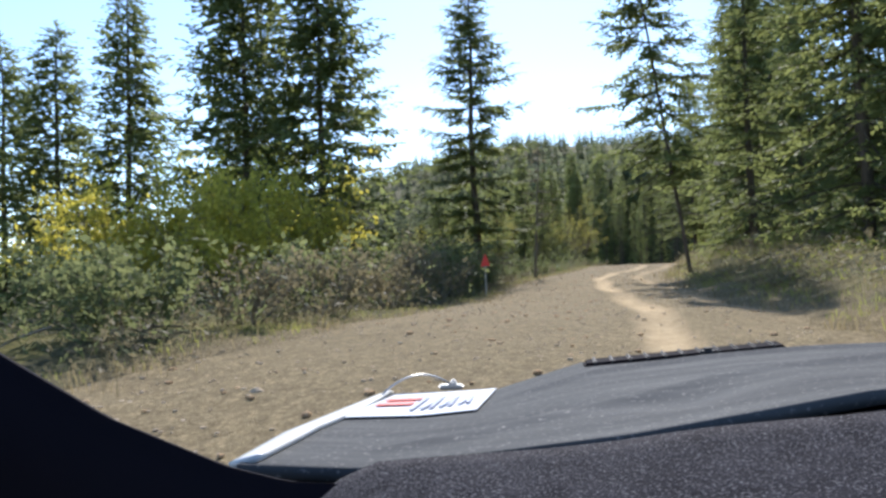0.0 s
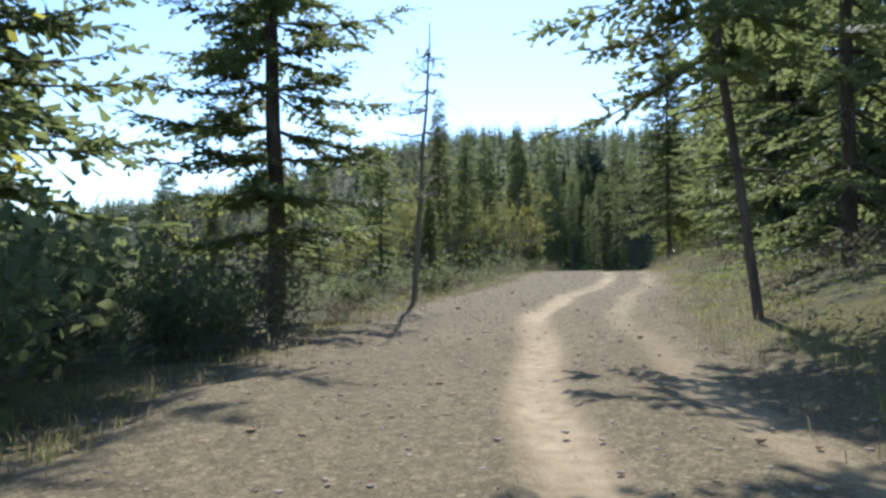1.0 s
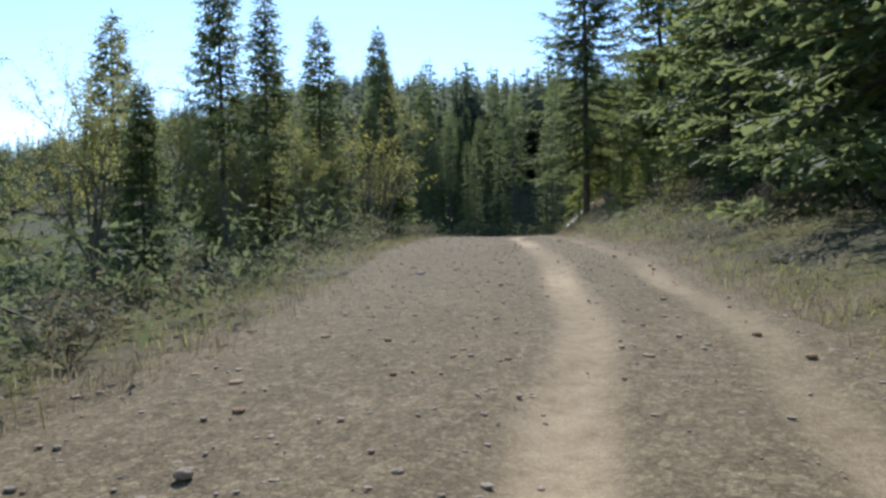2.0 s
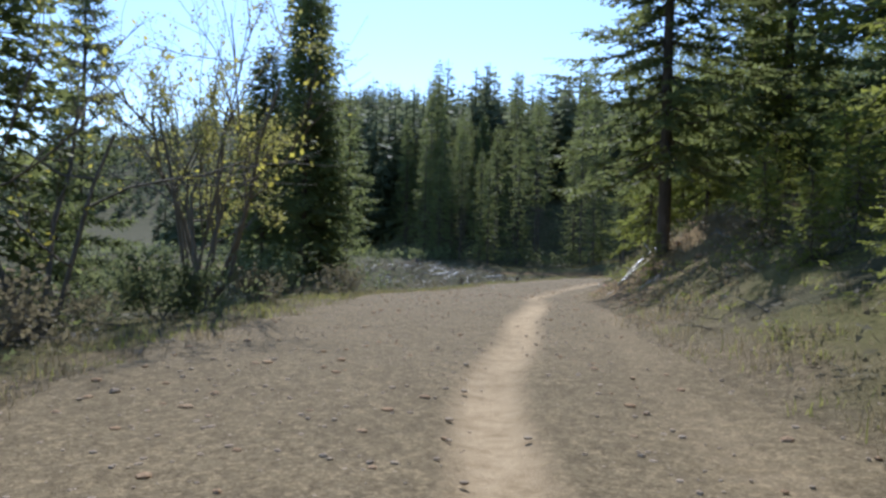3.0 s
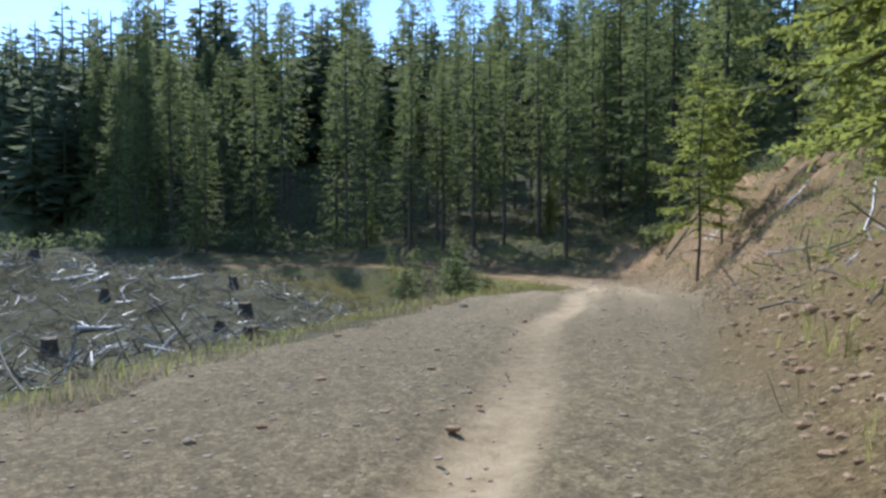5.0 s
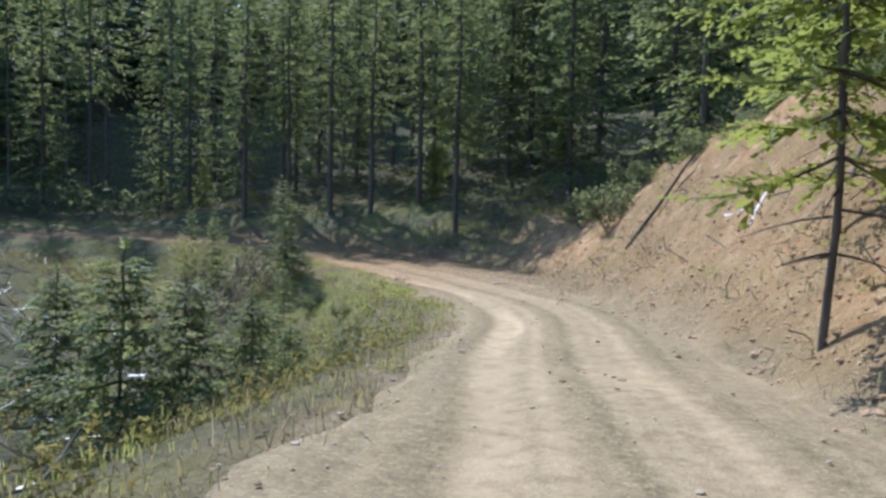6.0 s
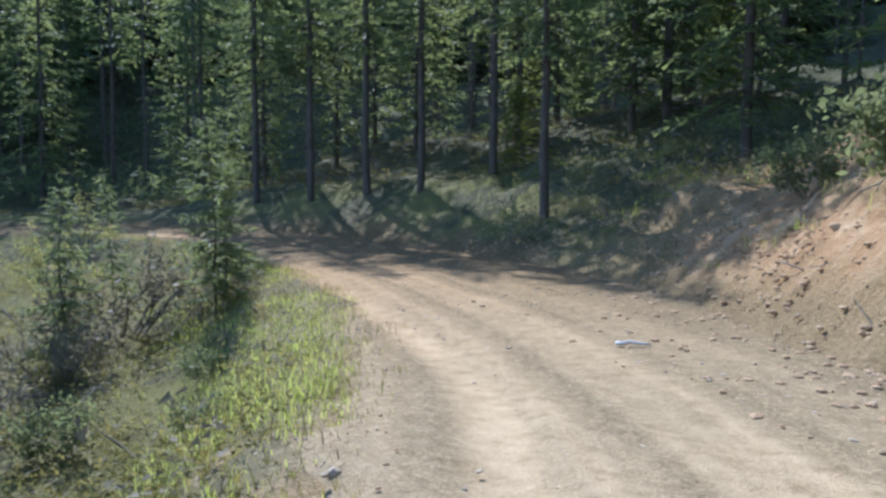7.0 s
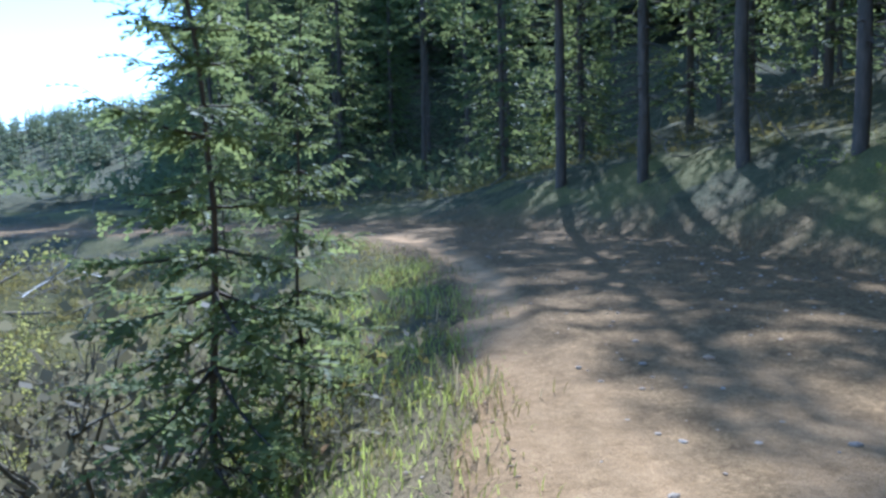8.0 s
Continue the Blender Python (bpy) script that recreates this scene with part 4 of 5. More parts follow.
clear = lambda x, y: ~((x > 3) & (x < 36) & (y > 82) & (y < 142))
undergrowth("green_undergrowth", "tangled green undergrowth below the road", 81, 30000, lambda e, u, x, y: (u < 0) * (e > 1.0) * (e < 20) * (y < 80) * (y > 8) * (x > -22) * 1.0 * np.where(e < 8, 1.0, 0.5), 0.4, 1.7, LEAF_GREEN, 0.17)
undergrowth("brown_undergrowth", "dry brown undergrowth along both verges", 82, 52000, lambda e, u, x, y: (e > 0.5) * (e < 7) * clear(x, y) * np.where(u > 0, 0.9, 0.6) * np.where((u > 0) & (y > 92) & (y < 118), 0.25, 1.0) * (y < 125), 0.25, 0.8, LEAF_BROWN, 0.16)
undergrowth("bank_weeds", "yellow-green weeds on the verge and the soil bank", 83, 36000, lambda e, u, x, y: (u > 0) * (e > 0.8) * (e < 9) * 0.7 * np.where((y > 92) & (y < 118), (0.35 + 0.65 * (e > 1.6)) * (waves(x, y, 4, 9) > -0.35), 1.0) * (y < 132), 0.12, 0.45, FIR_LIGHT, 0.15)
undergrowth("bank_top_growth", "grass and low brush along the top of the bank", 86, 60000, lambda e, u, x, y: (u > 0) * (e > 3.2) * (e < 7.5) * (y > 86) * (y < 122), 0.2, 0.7, LEAF_GREEN, 0.16)
undergrowth("bend_weeds", "lush weeds in the hollow inside the bend", 84, 130000, lambda e, u, x, y: (u < 0) * (e > 0.35) * (e < 9) * (y > 98) * (y < 138) * (x > 30), 0.12, 0.5, WEED, 0.125)
undergrowth("shade_growth", "low shade plants under the forest", 85, 44000, lambda e, u, x, y: (u > 0) * (e > 3.0) * (y > 112) * 0.6, 0.1, 0.5, WEED, 0.17)
valley_scrub()
far_woods()
for ob in (fir_a, fir_b, fir_c, young, tall_a, tall_b, tall_c, larch, sapling, aspen, aspen_b, brush, brush_dry, bare_tree, pine, leaning, fir_bush, edge_young, fir_near, lone, tall_thin, seedling):
    away(ob)


# ---- small growth, stones and wood on the ground ----
def scatter(n, seed, pick):
    """n random places by the road that pick(e, u, y) accepts: x, y, z, e, u."""
    rs = np.random.RandomState(seed)
    x, y = rs.uniform(-12, 60, n), rs.uniform(-4, 150, n)
    i, u = road_place(x, y)
    e = np.where(u > 0, u - LINE[i, 4], -u - LINE[i, 3])
    ok = rs.rand(n) < pick(e, u, x, y)
    x, y, e, u, i = x[ok], y[ok], e[ok], u[ok], i[ok]
    top = LINE[i, 2] + 0.012 + 0.012 * waves(x, y, 1.3, 31, 3) + 0.025 * waves(x, y, 4.0, 33, 2)
    z = np.where(e < -0.05, top, ground_height(x, y))
    return x, y, z, e, u


def tufts(name, label, places, material, seed, height, blades=18, spread_r=0.17):
    """Grass as bent blades in loose tufts, as one growth."""
    rs = np.random.RandomState(seed)
    x, y, z = places[:3]
    m = len(x) * blades
    k = np.repeat(np.arange(len(x)), blades)
    root = np.stack([x[k], y[k], z[k] - 0.03], 1) + np.c_[rs.normal(0, spread_r, (m, 2)), np.zeros(m)]
    h = height * rs.uniform(0.4, 1.2, m) * np.repeat(rs.uniform(0.6, 1.3, len(x)), blades)
    a = rs.uniform(0, 6.28, m)
    out = np.stack([np.cos(a), np.sin(a), 0 * a], 1)
    side = np.stack([-np.sin(a), np.cos(a), 0 * a], 1) * (0.003 + 0.009 * h)[:, None]
    lean = rs.uniform(0.2, 1.1, m)
    mid = root + out * (lean * h * 0.35)[:, None] + np.c_[np.zeros((m, 2)), 0.6 * h]
    tip = root + out * (lean * h)[:, None] + np.c_[np.zeros((m, 2)), h * (1.0 - 0.35 * lean)]
    v = np.stack([root - side, root + side, mid + side * 0.7, mid - side * 0.7, tip], 1)
    f = np.array([[0, 1, 2], [0, 2, 3], [3, 2, 4]])
    f = (f[None] + 5 * np.arange(m)[:, None, None]).reshape(-1, 3)
    tagged(new(name, fast_mesh(name, v.reshape(-1, 3), f, material)), label, "grass", kind="stuff")


tufts("dry_grass", "dry straw-coloured grass along the road verges", scatter(62000, 51, lambda e, u, x, y: (e > -0.1) * np.exp(-np.clip(e, 0, 99) / 1.6) * 0.95 * np.where((u > 0) & (y > 68) & (y < 118), 0.15, 1.0) * np.where((u < 0) & (y > 97), 0.9, 1.0)), GRASS, 61, 0.2)
tufts("green_grass", "green grass on the inside of the bend", scatter(230000, 52, lambda e, u, x, y: (u < 0) * (e > -0.05) * (y > 97) * (y < 137) * np.exp(-np.clip(e, 0, 99) / 2.6) * 0.4 * (waves(x, y, 3, 15) > -0.3)), GRASS_GREEN, 62, 0.18)
tufts("lime_grass", "bright sunlit lime-green grass on the inner edge of the bend", scatter(420000, 57, lambda e, u, x, y: (u < 0) * (e > -0.05) * (e < 2.2) * (y > 109) * (y < 130) * 0.75 * (waves(x, y, 2.2, 45) > -0.35)), LIME_GRASS, 67, 0.105, 22, 0.17)
tufts("edge_grass", "short grass creeping over the road edge", scatter(160000, 56, lambda e, u, x, y: (u < 0) * (np.abs(e - 0.1) < 0.4) * (y > 92) * (y < 138) * 0.6 * (waves(x, y, 2, 25) > -0.5)), WEED, 66, 0.11, 14, 0.13)
tufts("verge_grass", "short greenish grass beside the gravel", scatter(90000, 53, lambda e, u, x, y: (e > 0.1) * np.exp(-((e - 0.7) / 0.6) ** 2) * (y < 100) * np.where(u > 0, np.where(y > 66, 0.11, 0.55), np.where(y > 58, 1.0, 0.55))), GRASS_GREEN, 63, 0.16)
tufts("bank_grass", "sparse weeds on the soil bank", scatter(60000, 54, lambda e, u, x, y: (u > 0) * (e > 0.5) * (e < 12) * (y > 64) * (y < 128) * (0.30 + 0.5 * smoothstep(2, 6, e)) * (waves(x, y, 5, 77) > -0.1)), GRASS_GREEN, 64, 0.24)
tufts("forest_weeds", "low weeds and grass on the forest floor", scatter(70000, 55, lambda e, u, x, y: (e > 3) * (y > 118) * 0.35), WEED, 65, 0.24, 9, 0.2)


def rock_shape(rs):
    bm = bmesh.new()
    bmesh.ops.create_icosphere(bm, subdivisions=1, radius=1.0)
    sq = (1.0, rs.uniform(0.6, 0.95), rs.uniform(0.3, 0.55))
    v = np.array([v.co[:] for v in bm.verts]) * (1 + rs.normal(0, 0.10, (len(bm.verts), 1))) * sq
    f = np.array([[w.index for w in p.verts] for p in bm.faces])
    bm.free()
    return v, f


STONE = earth("grey_brown_stone", [(0.3, (0.30, 0.23, 0.15)), (0.55, (0.45, 0.36, 0.25)), (0.8, (0.60, 0.50, 0.38))], 1.5, (0.48, 0.38, 0.26), 0.02, 30.0)
CLAY_STONE = earth("pale_clay_stone", [(0.3, (0.29, 0.175, 0.09)), (0.55, (0.46, 0.31, 0.17)), (0.8, (0.60, 0.45, 0.28))], 1.5, (0.44, 0.30, 0.17), 0.02, 30.0)


def stones(name, label, places, seed, lo, hi, material):
    rs = np.random.RandomState(seed)
    shapes = [rock_shape(rs) for _ in range(6)]
    V, F, n = [], [], 0
    for k, (x, y, z) in enumerate(zip(*places[:3])):
        v, f = shapes[k % 6]
        s = lo * (hi / lo) ** (rs.rand() ** 1.6)
        a = rs.uniform(0, 6.28)
        c, d = math.cos(a) * s, math.sin(a) * s
        V.append(np.stack([x + c * v[:, 0] - d * v[:, 1], y + d * v[:, 0] + c * v[:, 1], z + s * (v[:, 2] + 0.05)], 1))
        F.append(f + n)
        n += len(v)
    tagged(new(name, fast_mesh(name, np.vstack(V), np.vstack(F), material, smooth=False)), label, "stones", kind="stuff")


stones("road_gravel", "loose dark stones scattered over the gravel road", scatter(420000, 71, lambda e, u, x, y: (e < 0.6) * 0.6 * np.where((np.abs(u - 0.08) < 0.35) | (np.abs(u - 1.56) < 0.3), 0.12, 1.0) * np.where(y > 92, 0.3, 1.0)), 72, 0.009, 0.036, STONE)
stones("bank_rubble", "broken clay stones at the foot of the cut bank", scatter(700000, 73, lambda e, u, x, y: (u > 0) * (e > -0.15) * (y > 64) * (y < 126) * np.exp(-(((e - 0.6) / 1.3) ** 2)) * np.where((y > 92) & (y < 119), 1.0, 0.7)), 74, 0.015, 0.065, CLAY_STONE)
stones("bank_stones", "rough stones and clods lying on the soil bank", scatter(60000, 173, lambda e, u, x, y: (u > 0) * (e > 0.0) * (e < 5) * (y > 66) * (y < 120) * np.where(y < 96, 0.9, 0.25)), 174, 0.025, 0.11, CLAY_STONE)
stones("fallen_clods", "tan clods of clay fallen from the bank onto the road edge", scatter(500000, 175, lambda e, u, x, y: (u > 0) * (y > 99) * (y < 118) * np.exp(-(((e + 0.45 * smoothstep(105, 110, y)) / (0.5 + 0.45 * smoothstep(105, 110, y))) ** 2)) * 0.7 * (waves(x, y, 1.6, 55) > -0.15)), 176, 0.016, 0.07, CLAY_STONE)
stones("road_cobbles", "larger pale stones lying loose on the gravel", scatter(60000, 177, lambda e, u, x, y: (e < 0.1) * np.where(y < 94, 0.32, 0.07) * np.where(np.abs(u - 0.08) < 0.45, 0.0, 1.0)), 178, 0.022, 0.06, CLAY_STONE)
stones("edge_clods", "crumbled clods of earth along the road edge", scatter(260000, 75, lambda e, u, x, y: (np.abs(e + 0.05) < 0.35) * (y > 92) * (y < 138) * (u < 0) * 0.9), 76, 0.010, 0.024, CLAY_STONE)


def rock(x, y, size, seed, material=STONE):
    rs = np.random.RandomState(seed)
    bm = bmesh.new()
    bmesh.ops.create_icosphere(bm, subdivisions=3, radius=size)
    for v in bm.verts:
        v.co = v.co * (1 + 0.30 * noise.noise(v.co * (1.2 / size) + Vector((seed, 0, 0))))
        v.co.z *= 0.65
    me = bpy.data.meshes.new("rock")
    bm.to_mesh(me)
    bm.free()
    me.materials.append(material)
    i, u = road_place(x, y)
    e = u[0] - LINE[i[0], 4] if u[0] > 0 else -u[0] - LINE[i[0], 3]
    z = LINE[i[0], 2] if e < -0.1 else gz(x, y)
    ob = new("rock", me)
    ob.matrix_world = pose(x, y, z + 0.22 * size, 0, 0, rs.uniform(0, 360))
    return tagged(ob, "rough weathered stone lying on the ground", "rock", "loose rocks")


rs = np.random.RandomState(81)
for k in range(14):
    j = int(rs.randint(120, len(LINE) - 170))
    off = LINE[j, 3] * rs.uniform(0.55, 1.1)
    rock(*(LINE[j, :2] - RIGHT[j] * off), rs.uniform(0.035, 0.07), 100 + k)
for k in range(16):
    x, y = LINE[:, :2][int(np.argmin(np.abs(LINE[:, 1] - rs.uniform(74, 120))))]
    j = int(np.argmin((LINE[:, 0] - x) ** 2 + (LINE[:, 1] - y) ** 2))
    off = LINE[j, 4] + rs.uniform(0.6, 4.5)
    rock(*(LINE[j, :2] + RIGHT[j] * off), rs.uniform(0.05, 0.10), 140 + k, CLAY_STONE)


# ---- felled wood ----
BARK_TAN = bark("broken_tan_wood", (0.16, 0.11, 0.065), (0.40, 0.30, 0.19), 20.0)

def stick_mesh(name, length, radius, seed, material, side=3):
    rs = np.random.RandomState(seed)
    s = Soup()
    t = np.linspace(0, 1, 6)
    pts = np.stack([length * (t - 0.5), *(np.cumsum(rs.normal(0, 0.035 * length, (2, 6)), 1) * 0.5)], 1)
    s.tube(pts, radius * (1 - 0.45 * t), 7)
    for _ in range(side):
        u = rs.uniform(0.2, 0.9)
        p = np.array([np.interp(u, t, pts[:, c]) for c in range(3)])
        w = np.array([rs.uniform(0.1, 0.6), rs.normal(0, 0.5), rs.uniform(0, 0.5)]) * length * 0.22
        s.tube([p, p + w * 0.6, p + w], [radius * 0.4, radius * 0.28, radius * 0.1], 4)
    v, f = s.arrays()
    n = 7
    caps = [[0, i + 1, i] for i in range(1, n - 1)] + [[5 * n, 5 * n + i, 5 * n + i + 1] for i in range(1, n - 1)]
    return fast_mesh(name, v, np.vstack([f, caps]), material)


def lay(name, data, x, y, turn, label, category, group, tilt=0.0, lift=0.05):
    ob = new(name, data)
    a = radians(turn)
    z0, z1 = gz(x - 0.5 * math.cos(a), y - 0.5 * math.sin(a)), gz(x + 0.5 * math.cos(a), y + 0.5 * math.sin(a))
    ob.matrix_world = pose(x, y, (z0 + z1) / 2 + lift, 0, 0, turn) @ pose(0, 0, 0, 0, -math.degrees(math.atan2(z1 - z0, 1.0)) - tilt, 0)
    return tagged(ob, label, category, group)


log_data = [stick_mesh("log", rs.uniform(1.6, 3.6), rs.uniform(0.05, 0.12), 200 + k, BARK_PALE if k % 3 else BARK_GREY, 2) for k in range(8)]
branch_data = [stick_mesh("fallen_branch", rs.uniform(1.0, 2.4), rs.uniform(0.02, 0.045), 220 + k, BARK_PALE if k % 2 else BARK_GREY, 5) for k in range(6)]
chip = stick_mesh("wood_chip", 0.34, 0.022, 260, BARK_PALE, 0)
n = 0
while n < 150:
    x, y = (rs.uniform(6, 33), rs.uniform(92, 137)) if n < 40 else (rs.normal(21, 7), rs.normal(124, 7))
    i, u = road_place(x, y)
    if u[0] > 0 or -u[0] - LINE[i[0], 3] < 4.2:
        continue
    n += 1
    if n % 6:
        lay("fallen_branch", branch_data[n % 6], x, y, rs.uniform(0, 360), "pale splintered branch lying on the cleared ground", "branch", "logging debris", rs.uniform(0, 25))
    else:
        lay("log", log_data[n % 8], x, y, rs.uniform(0, 360), "weathered grey log lying on the cleared ground", "log", "logging debris", rs.uniform(0, 10), 0.08)
rs = np.random.RandomState(84)
for k in range(30):
    y = rs.uniform(68, 108)
    j = int(np.argmin(np.abs(LINE[:, 1] - y)))
    x, y = LINE[j, :2] + RIGHT[j] * (LINE[j, 4] + rs.uniform(1.1, 5.0))
    lay("fallen_branch", branch_data[k % 6], x, y, rs.uniform(0, 360), "dead pale branch lying on the soil bank", "branch", "dead branches on the bank", rs.uniform(0, 20))
for a, b, r, seed in (((19.74, 73.74, 2.38), (21.82, 74.95, 3.77), 0.05, 251), ((19.64, 73.15, 2.02), (20.80, 73.93, 2.61), 0.035, 252), ((23.81, 78.96, 3.52), (25.24, 79.45, 4.49), 0.045, 253)):
    a, b = Vector(a), Vector(b)
    a.z, b.z = gz(a.x, a.y) + 0.04, max(b.z, gz(b.x, b.y) + 0.06)
    ob = new("dead_pole", stick_mesh("dead_pole", (b - a).length, r, seed, BARK_PALE, 6))
    ob.matrix_world = Matrix.Translation((a + b) / 2) @ (b - a).to_track_quat("X", "Z").to_matrix().to_4x4()
    tagged(ob, "bleached dead pole leaning up the bank", "branch", "dead branches on the bank")
pole = stick_mesh("fallen_pole", 2.9, 0.055, 240, BARK, 1)
ob = new("fallen_pole", pole)
a, b = Vector((45.92, 109.86, gz(45.92, 109.86) + 0.08)), Vector((47.25, 109.1, gz(47.25, 109.1) + 0.1))
ob.matrix_world = Matrix.Translation((a + b) / 2) @ (b - a).to_track_quat("X", "Z").to_matrix().to_4x4()
tagged(ob, "thin dark tree pole lying down the soil bank", "log")

slim_data = [stick_mesh("fallen_branch", 0.9 + 0.2 * k, 0.014 + 0.003 * (k % 3), 270 + k, BARK_TAN if k % 2 else BARK_PALE, 3) for k in range(5)]
for k, (x, y, turn) in enumerate(((43.2, 106.8, 64), (42.9, 106.3, 58), (43.6, 107.4, 75), (43.0, 106.9, 50), (23.0, 81.5, 80), (22.7, 80.6, 35), (22.8, 80.4, 110), (22.9, 80.8, 150), (23.3, 82.4, 60), (19.6, 73.6, 95), (19.3, 72.6, 40), (18.6, 69.2, 120), (19.0, 70.2, 20), (21.3, 78.2, 70), (20.7, 75.4, 100), (20.2, 74.2, 60), (19.9, 73.0, 130))):
    lay("fallen_branch", slim_data[k % 5], x, y, turn, "thin bleached branch at the foot of the bank", "branch", "dead branches on the bank", 4, 0.03)
for x, y, turn in ((44.73, 113.47, -30), (23.67, 85.2, 20), (23.17, 83.8, 10), (17.9, 80.9, 60)):
    i, u = road_place(x, y)
    ob = new("wood_chip", chip)
    ob.matrix_world = pose(x, y, LINE[i[0], 2] + 0.04, 0, 0, turn)
    tagged(ob, "pale splintered piece of wood lying on the road", "branch", "wood pieces on the road")


def debris(name, label, places, seed, lo, hi, material):
    """Splinters, twigs and bark, too many to count."""
    rs = np.random.RandomState(seed)
    s = Soup()
    for x, y, z in zip(*places[:3]):
        ln, a, t = rs.uniform(lo, hi), rs.uniform(0, 6.28), rs.normal(0.2, 0.4)
        w = np.array([math.cos(a) * math.cos(t), math.sin(a) * math.cos(t), math.sin(t)]) * ln / 2
        p = np.array([x, y, z + 0.04 + abs(w[2])])
        s.tube([p - w, p + rs.normal(0, 0.03, 3), p + w], [ln * 0.025, ln * 0.022, ln * 0.008], 3)
    tagged(new(name, s.mesh(name, material)), label, "wood debris", kind="stuff")


field = lambda e, u, x, y: (u < 0) * (e > 2.5) * (x > 4) * (x < 36) * (y > 92) * (y < 139)
debris("pale_splinters", "bleached splinters and twigs on the cleared ground", scatter(11000, 91, lambda e, u, x, y: field(e, u, x, y) * 0.9), 92, 0.2, 1.0, BARK_PALE)
debris("heap_splinters", "brown broken wood and bark piled on the heap", scatter(26000, 191, lambda e, u, x, y: field(e, u, x, y) * np.exp(-(((x - 21) / 12.0) ** 2) - ((y - 125) / 11.0) ** 2)), 192, 0.3, 1.4, BARK_TAN)
debris("grey_twigs", "grey twigs and bark on the cleared ground", scatter(30000, 93, lambda e, u, x, y: field(e, u, x, y) * 0.9), 94, 0.2, 0.9, BARK_GREY)
debris("bank_twigs", "dead twigs strewn over the soil bank", scatter(60000, 95, lambda e, u, x, y: (u > 0) * (e > 0.2) * (e < 7) * (y > 62) * (y < 124) * 0.35), 96, 0.15, 0.7, BARK_GREY)
debris("bark_litter", "brown bark and broken twigs at the foot of the bank", scatter(260000, 99, lambda e, u, x, y: (u > 0) * (e > -0.1) * (e < 3.2) * (y > 90) * (y < 112) * np.exp(-e / 1.6) * (waves(x, y, 3, 19) > -0.3)), 101, 0.06, 0.28, BARK_TAN)
debris("forest_twigs", "fallen twigs on the forest floor", scatter(50000, 97, lambda e, u, x, y: (e > 2) * ((y > 118) | (u < 0)) * 0.18), 98, 0.2, 1.0, BARK_GREY)


def stump(x, y, r, h, seed):
    rs = np.random.RandomState(seed)
    s = Soup()
    a = np.arange(12) * math.pi / 6
    rings = [(1.45, -0.2), (1.2, 0.08), (1.0, 0.5 * h), (0.95, h)]
    v = np.vstack([np.stack([r * q * np.cos(a) * (1 + 0.1 * rs.normal(0, 1, 12)), r * q * np.sin(a) * (1 + 0.1 * rs.normal(0, 1, 12)), np.full(12, z) + (z == h) * rs.normal(0, 0.02, 12)], 1) for q, z in rings] + [[[0, 0, h + 0.01]]])
    f = []
    for k in range(3):
        for i in range(12):
            p, q = k * 12 + i, k * 12 + (i + 1) % 12
            f += [[p, q, q + 12], [p, q + 12, p + 12]]
    top = [[36 + i, 36 + (i + 1) % 12, 48] for i in range(12)]
    ob = thing("stump", "weathered tree stump with a sawn pale top", "stump", "stumps")
    child("bark", fast_mesh("bark", v, f, BARK), ob)
    child("cut_face", fast_mesh("cut_face", v + [0, 0, 0.004], top, BARK_TAN, smooth=False), ob, "pale sawn wood")
    ob.matrix_world = pose(x, y, gz(x, y))
    return ob


for k, (x, y) in enumerate(((27.6, 113.1), (27.0, 104.6), (22, 112), (17, 119), (24, 121), (13, 112), (19, 106), (29.5, 118), (30.5, 126), (21, 129), (11, 124))):
    stump(x, y, 0.2 + 0.03 * (k % 4), 0.35 + 0.1 * (k % 3), 300 + k)


# ---- course markers: a red triangle on a stake, and a length of red tape on the ground ----
def plain(name, c, rough=0.5, metal=0.0):
    m = Nodes(name)
    n = m.noise(9, 4)
    m.colour(m.mix(m.math("MULTIPLY", n, 0.25), c, tuple(v * 0.6 for v in c)), rough)
    m.bsdf.inputs["Metallic"].default_value = metal
    return m.mat


RED = plain("red_plastic", (0.75, 0.035, 0.02), 0.45)


def marker(x, y, h):
    ob = thing("course_marker", "red triangular course marker on a thin stake", "marker")
    bm = bmesh.new()
    bmesh.ops.create_cone(bm, segments=8, radius1=0.018, radius2=0.012, depth=h + 0.3, cap_ends=True)
    bmesh.ops.translate(bm, vec=(0, 0.012, h / 2 - 0.15), verts=bm.verts)
    part("stake", bm, BARK_PALE, ob)
    bm = bmesh.new()
    vs = [bm.verts.new(p) for p in ((-0.13, 0, h - 0.16), (0.13, 0, h - 0.13), (0.025, 0, h + 0.16), (-0.025, 0, h + 0.16))]
    bm.faces.new(vs)
    r = bmesh.ops.extrude_face_region(bm, geom=bm.faces[:])
    bmesh.ops.translate(bm, vec=(0, -0.012, 0), verts=[v for v in r["geom"] if isinstance(v, bmesh.types.BMVert)])
    bmesh.ops.recalc_face_normals(bm, faces=bm.faces)
    part("plate", bm, RED, ob, "red plastic plate")
    ob.matrix_world = pose(x, y, gz(x, y), 0, 0, 10)


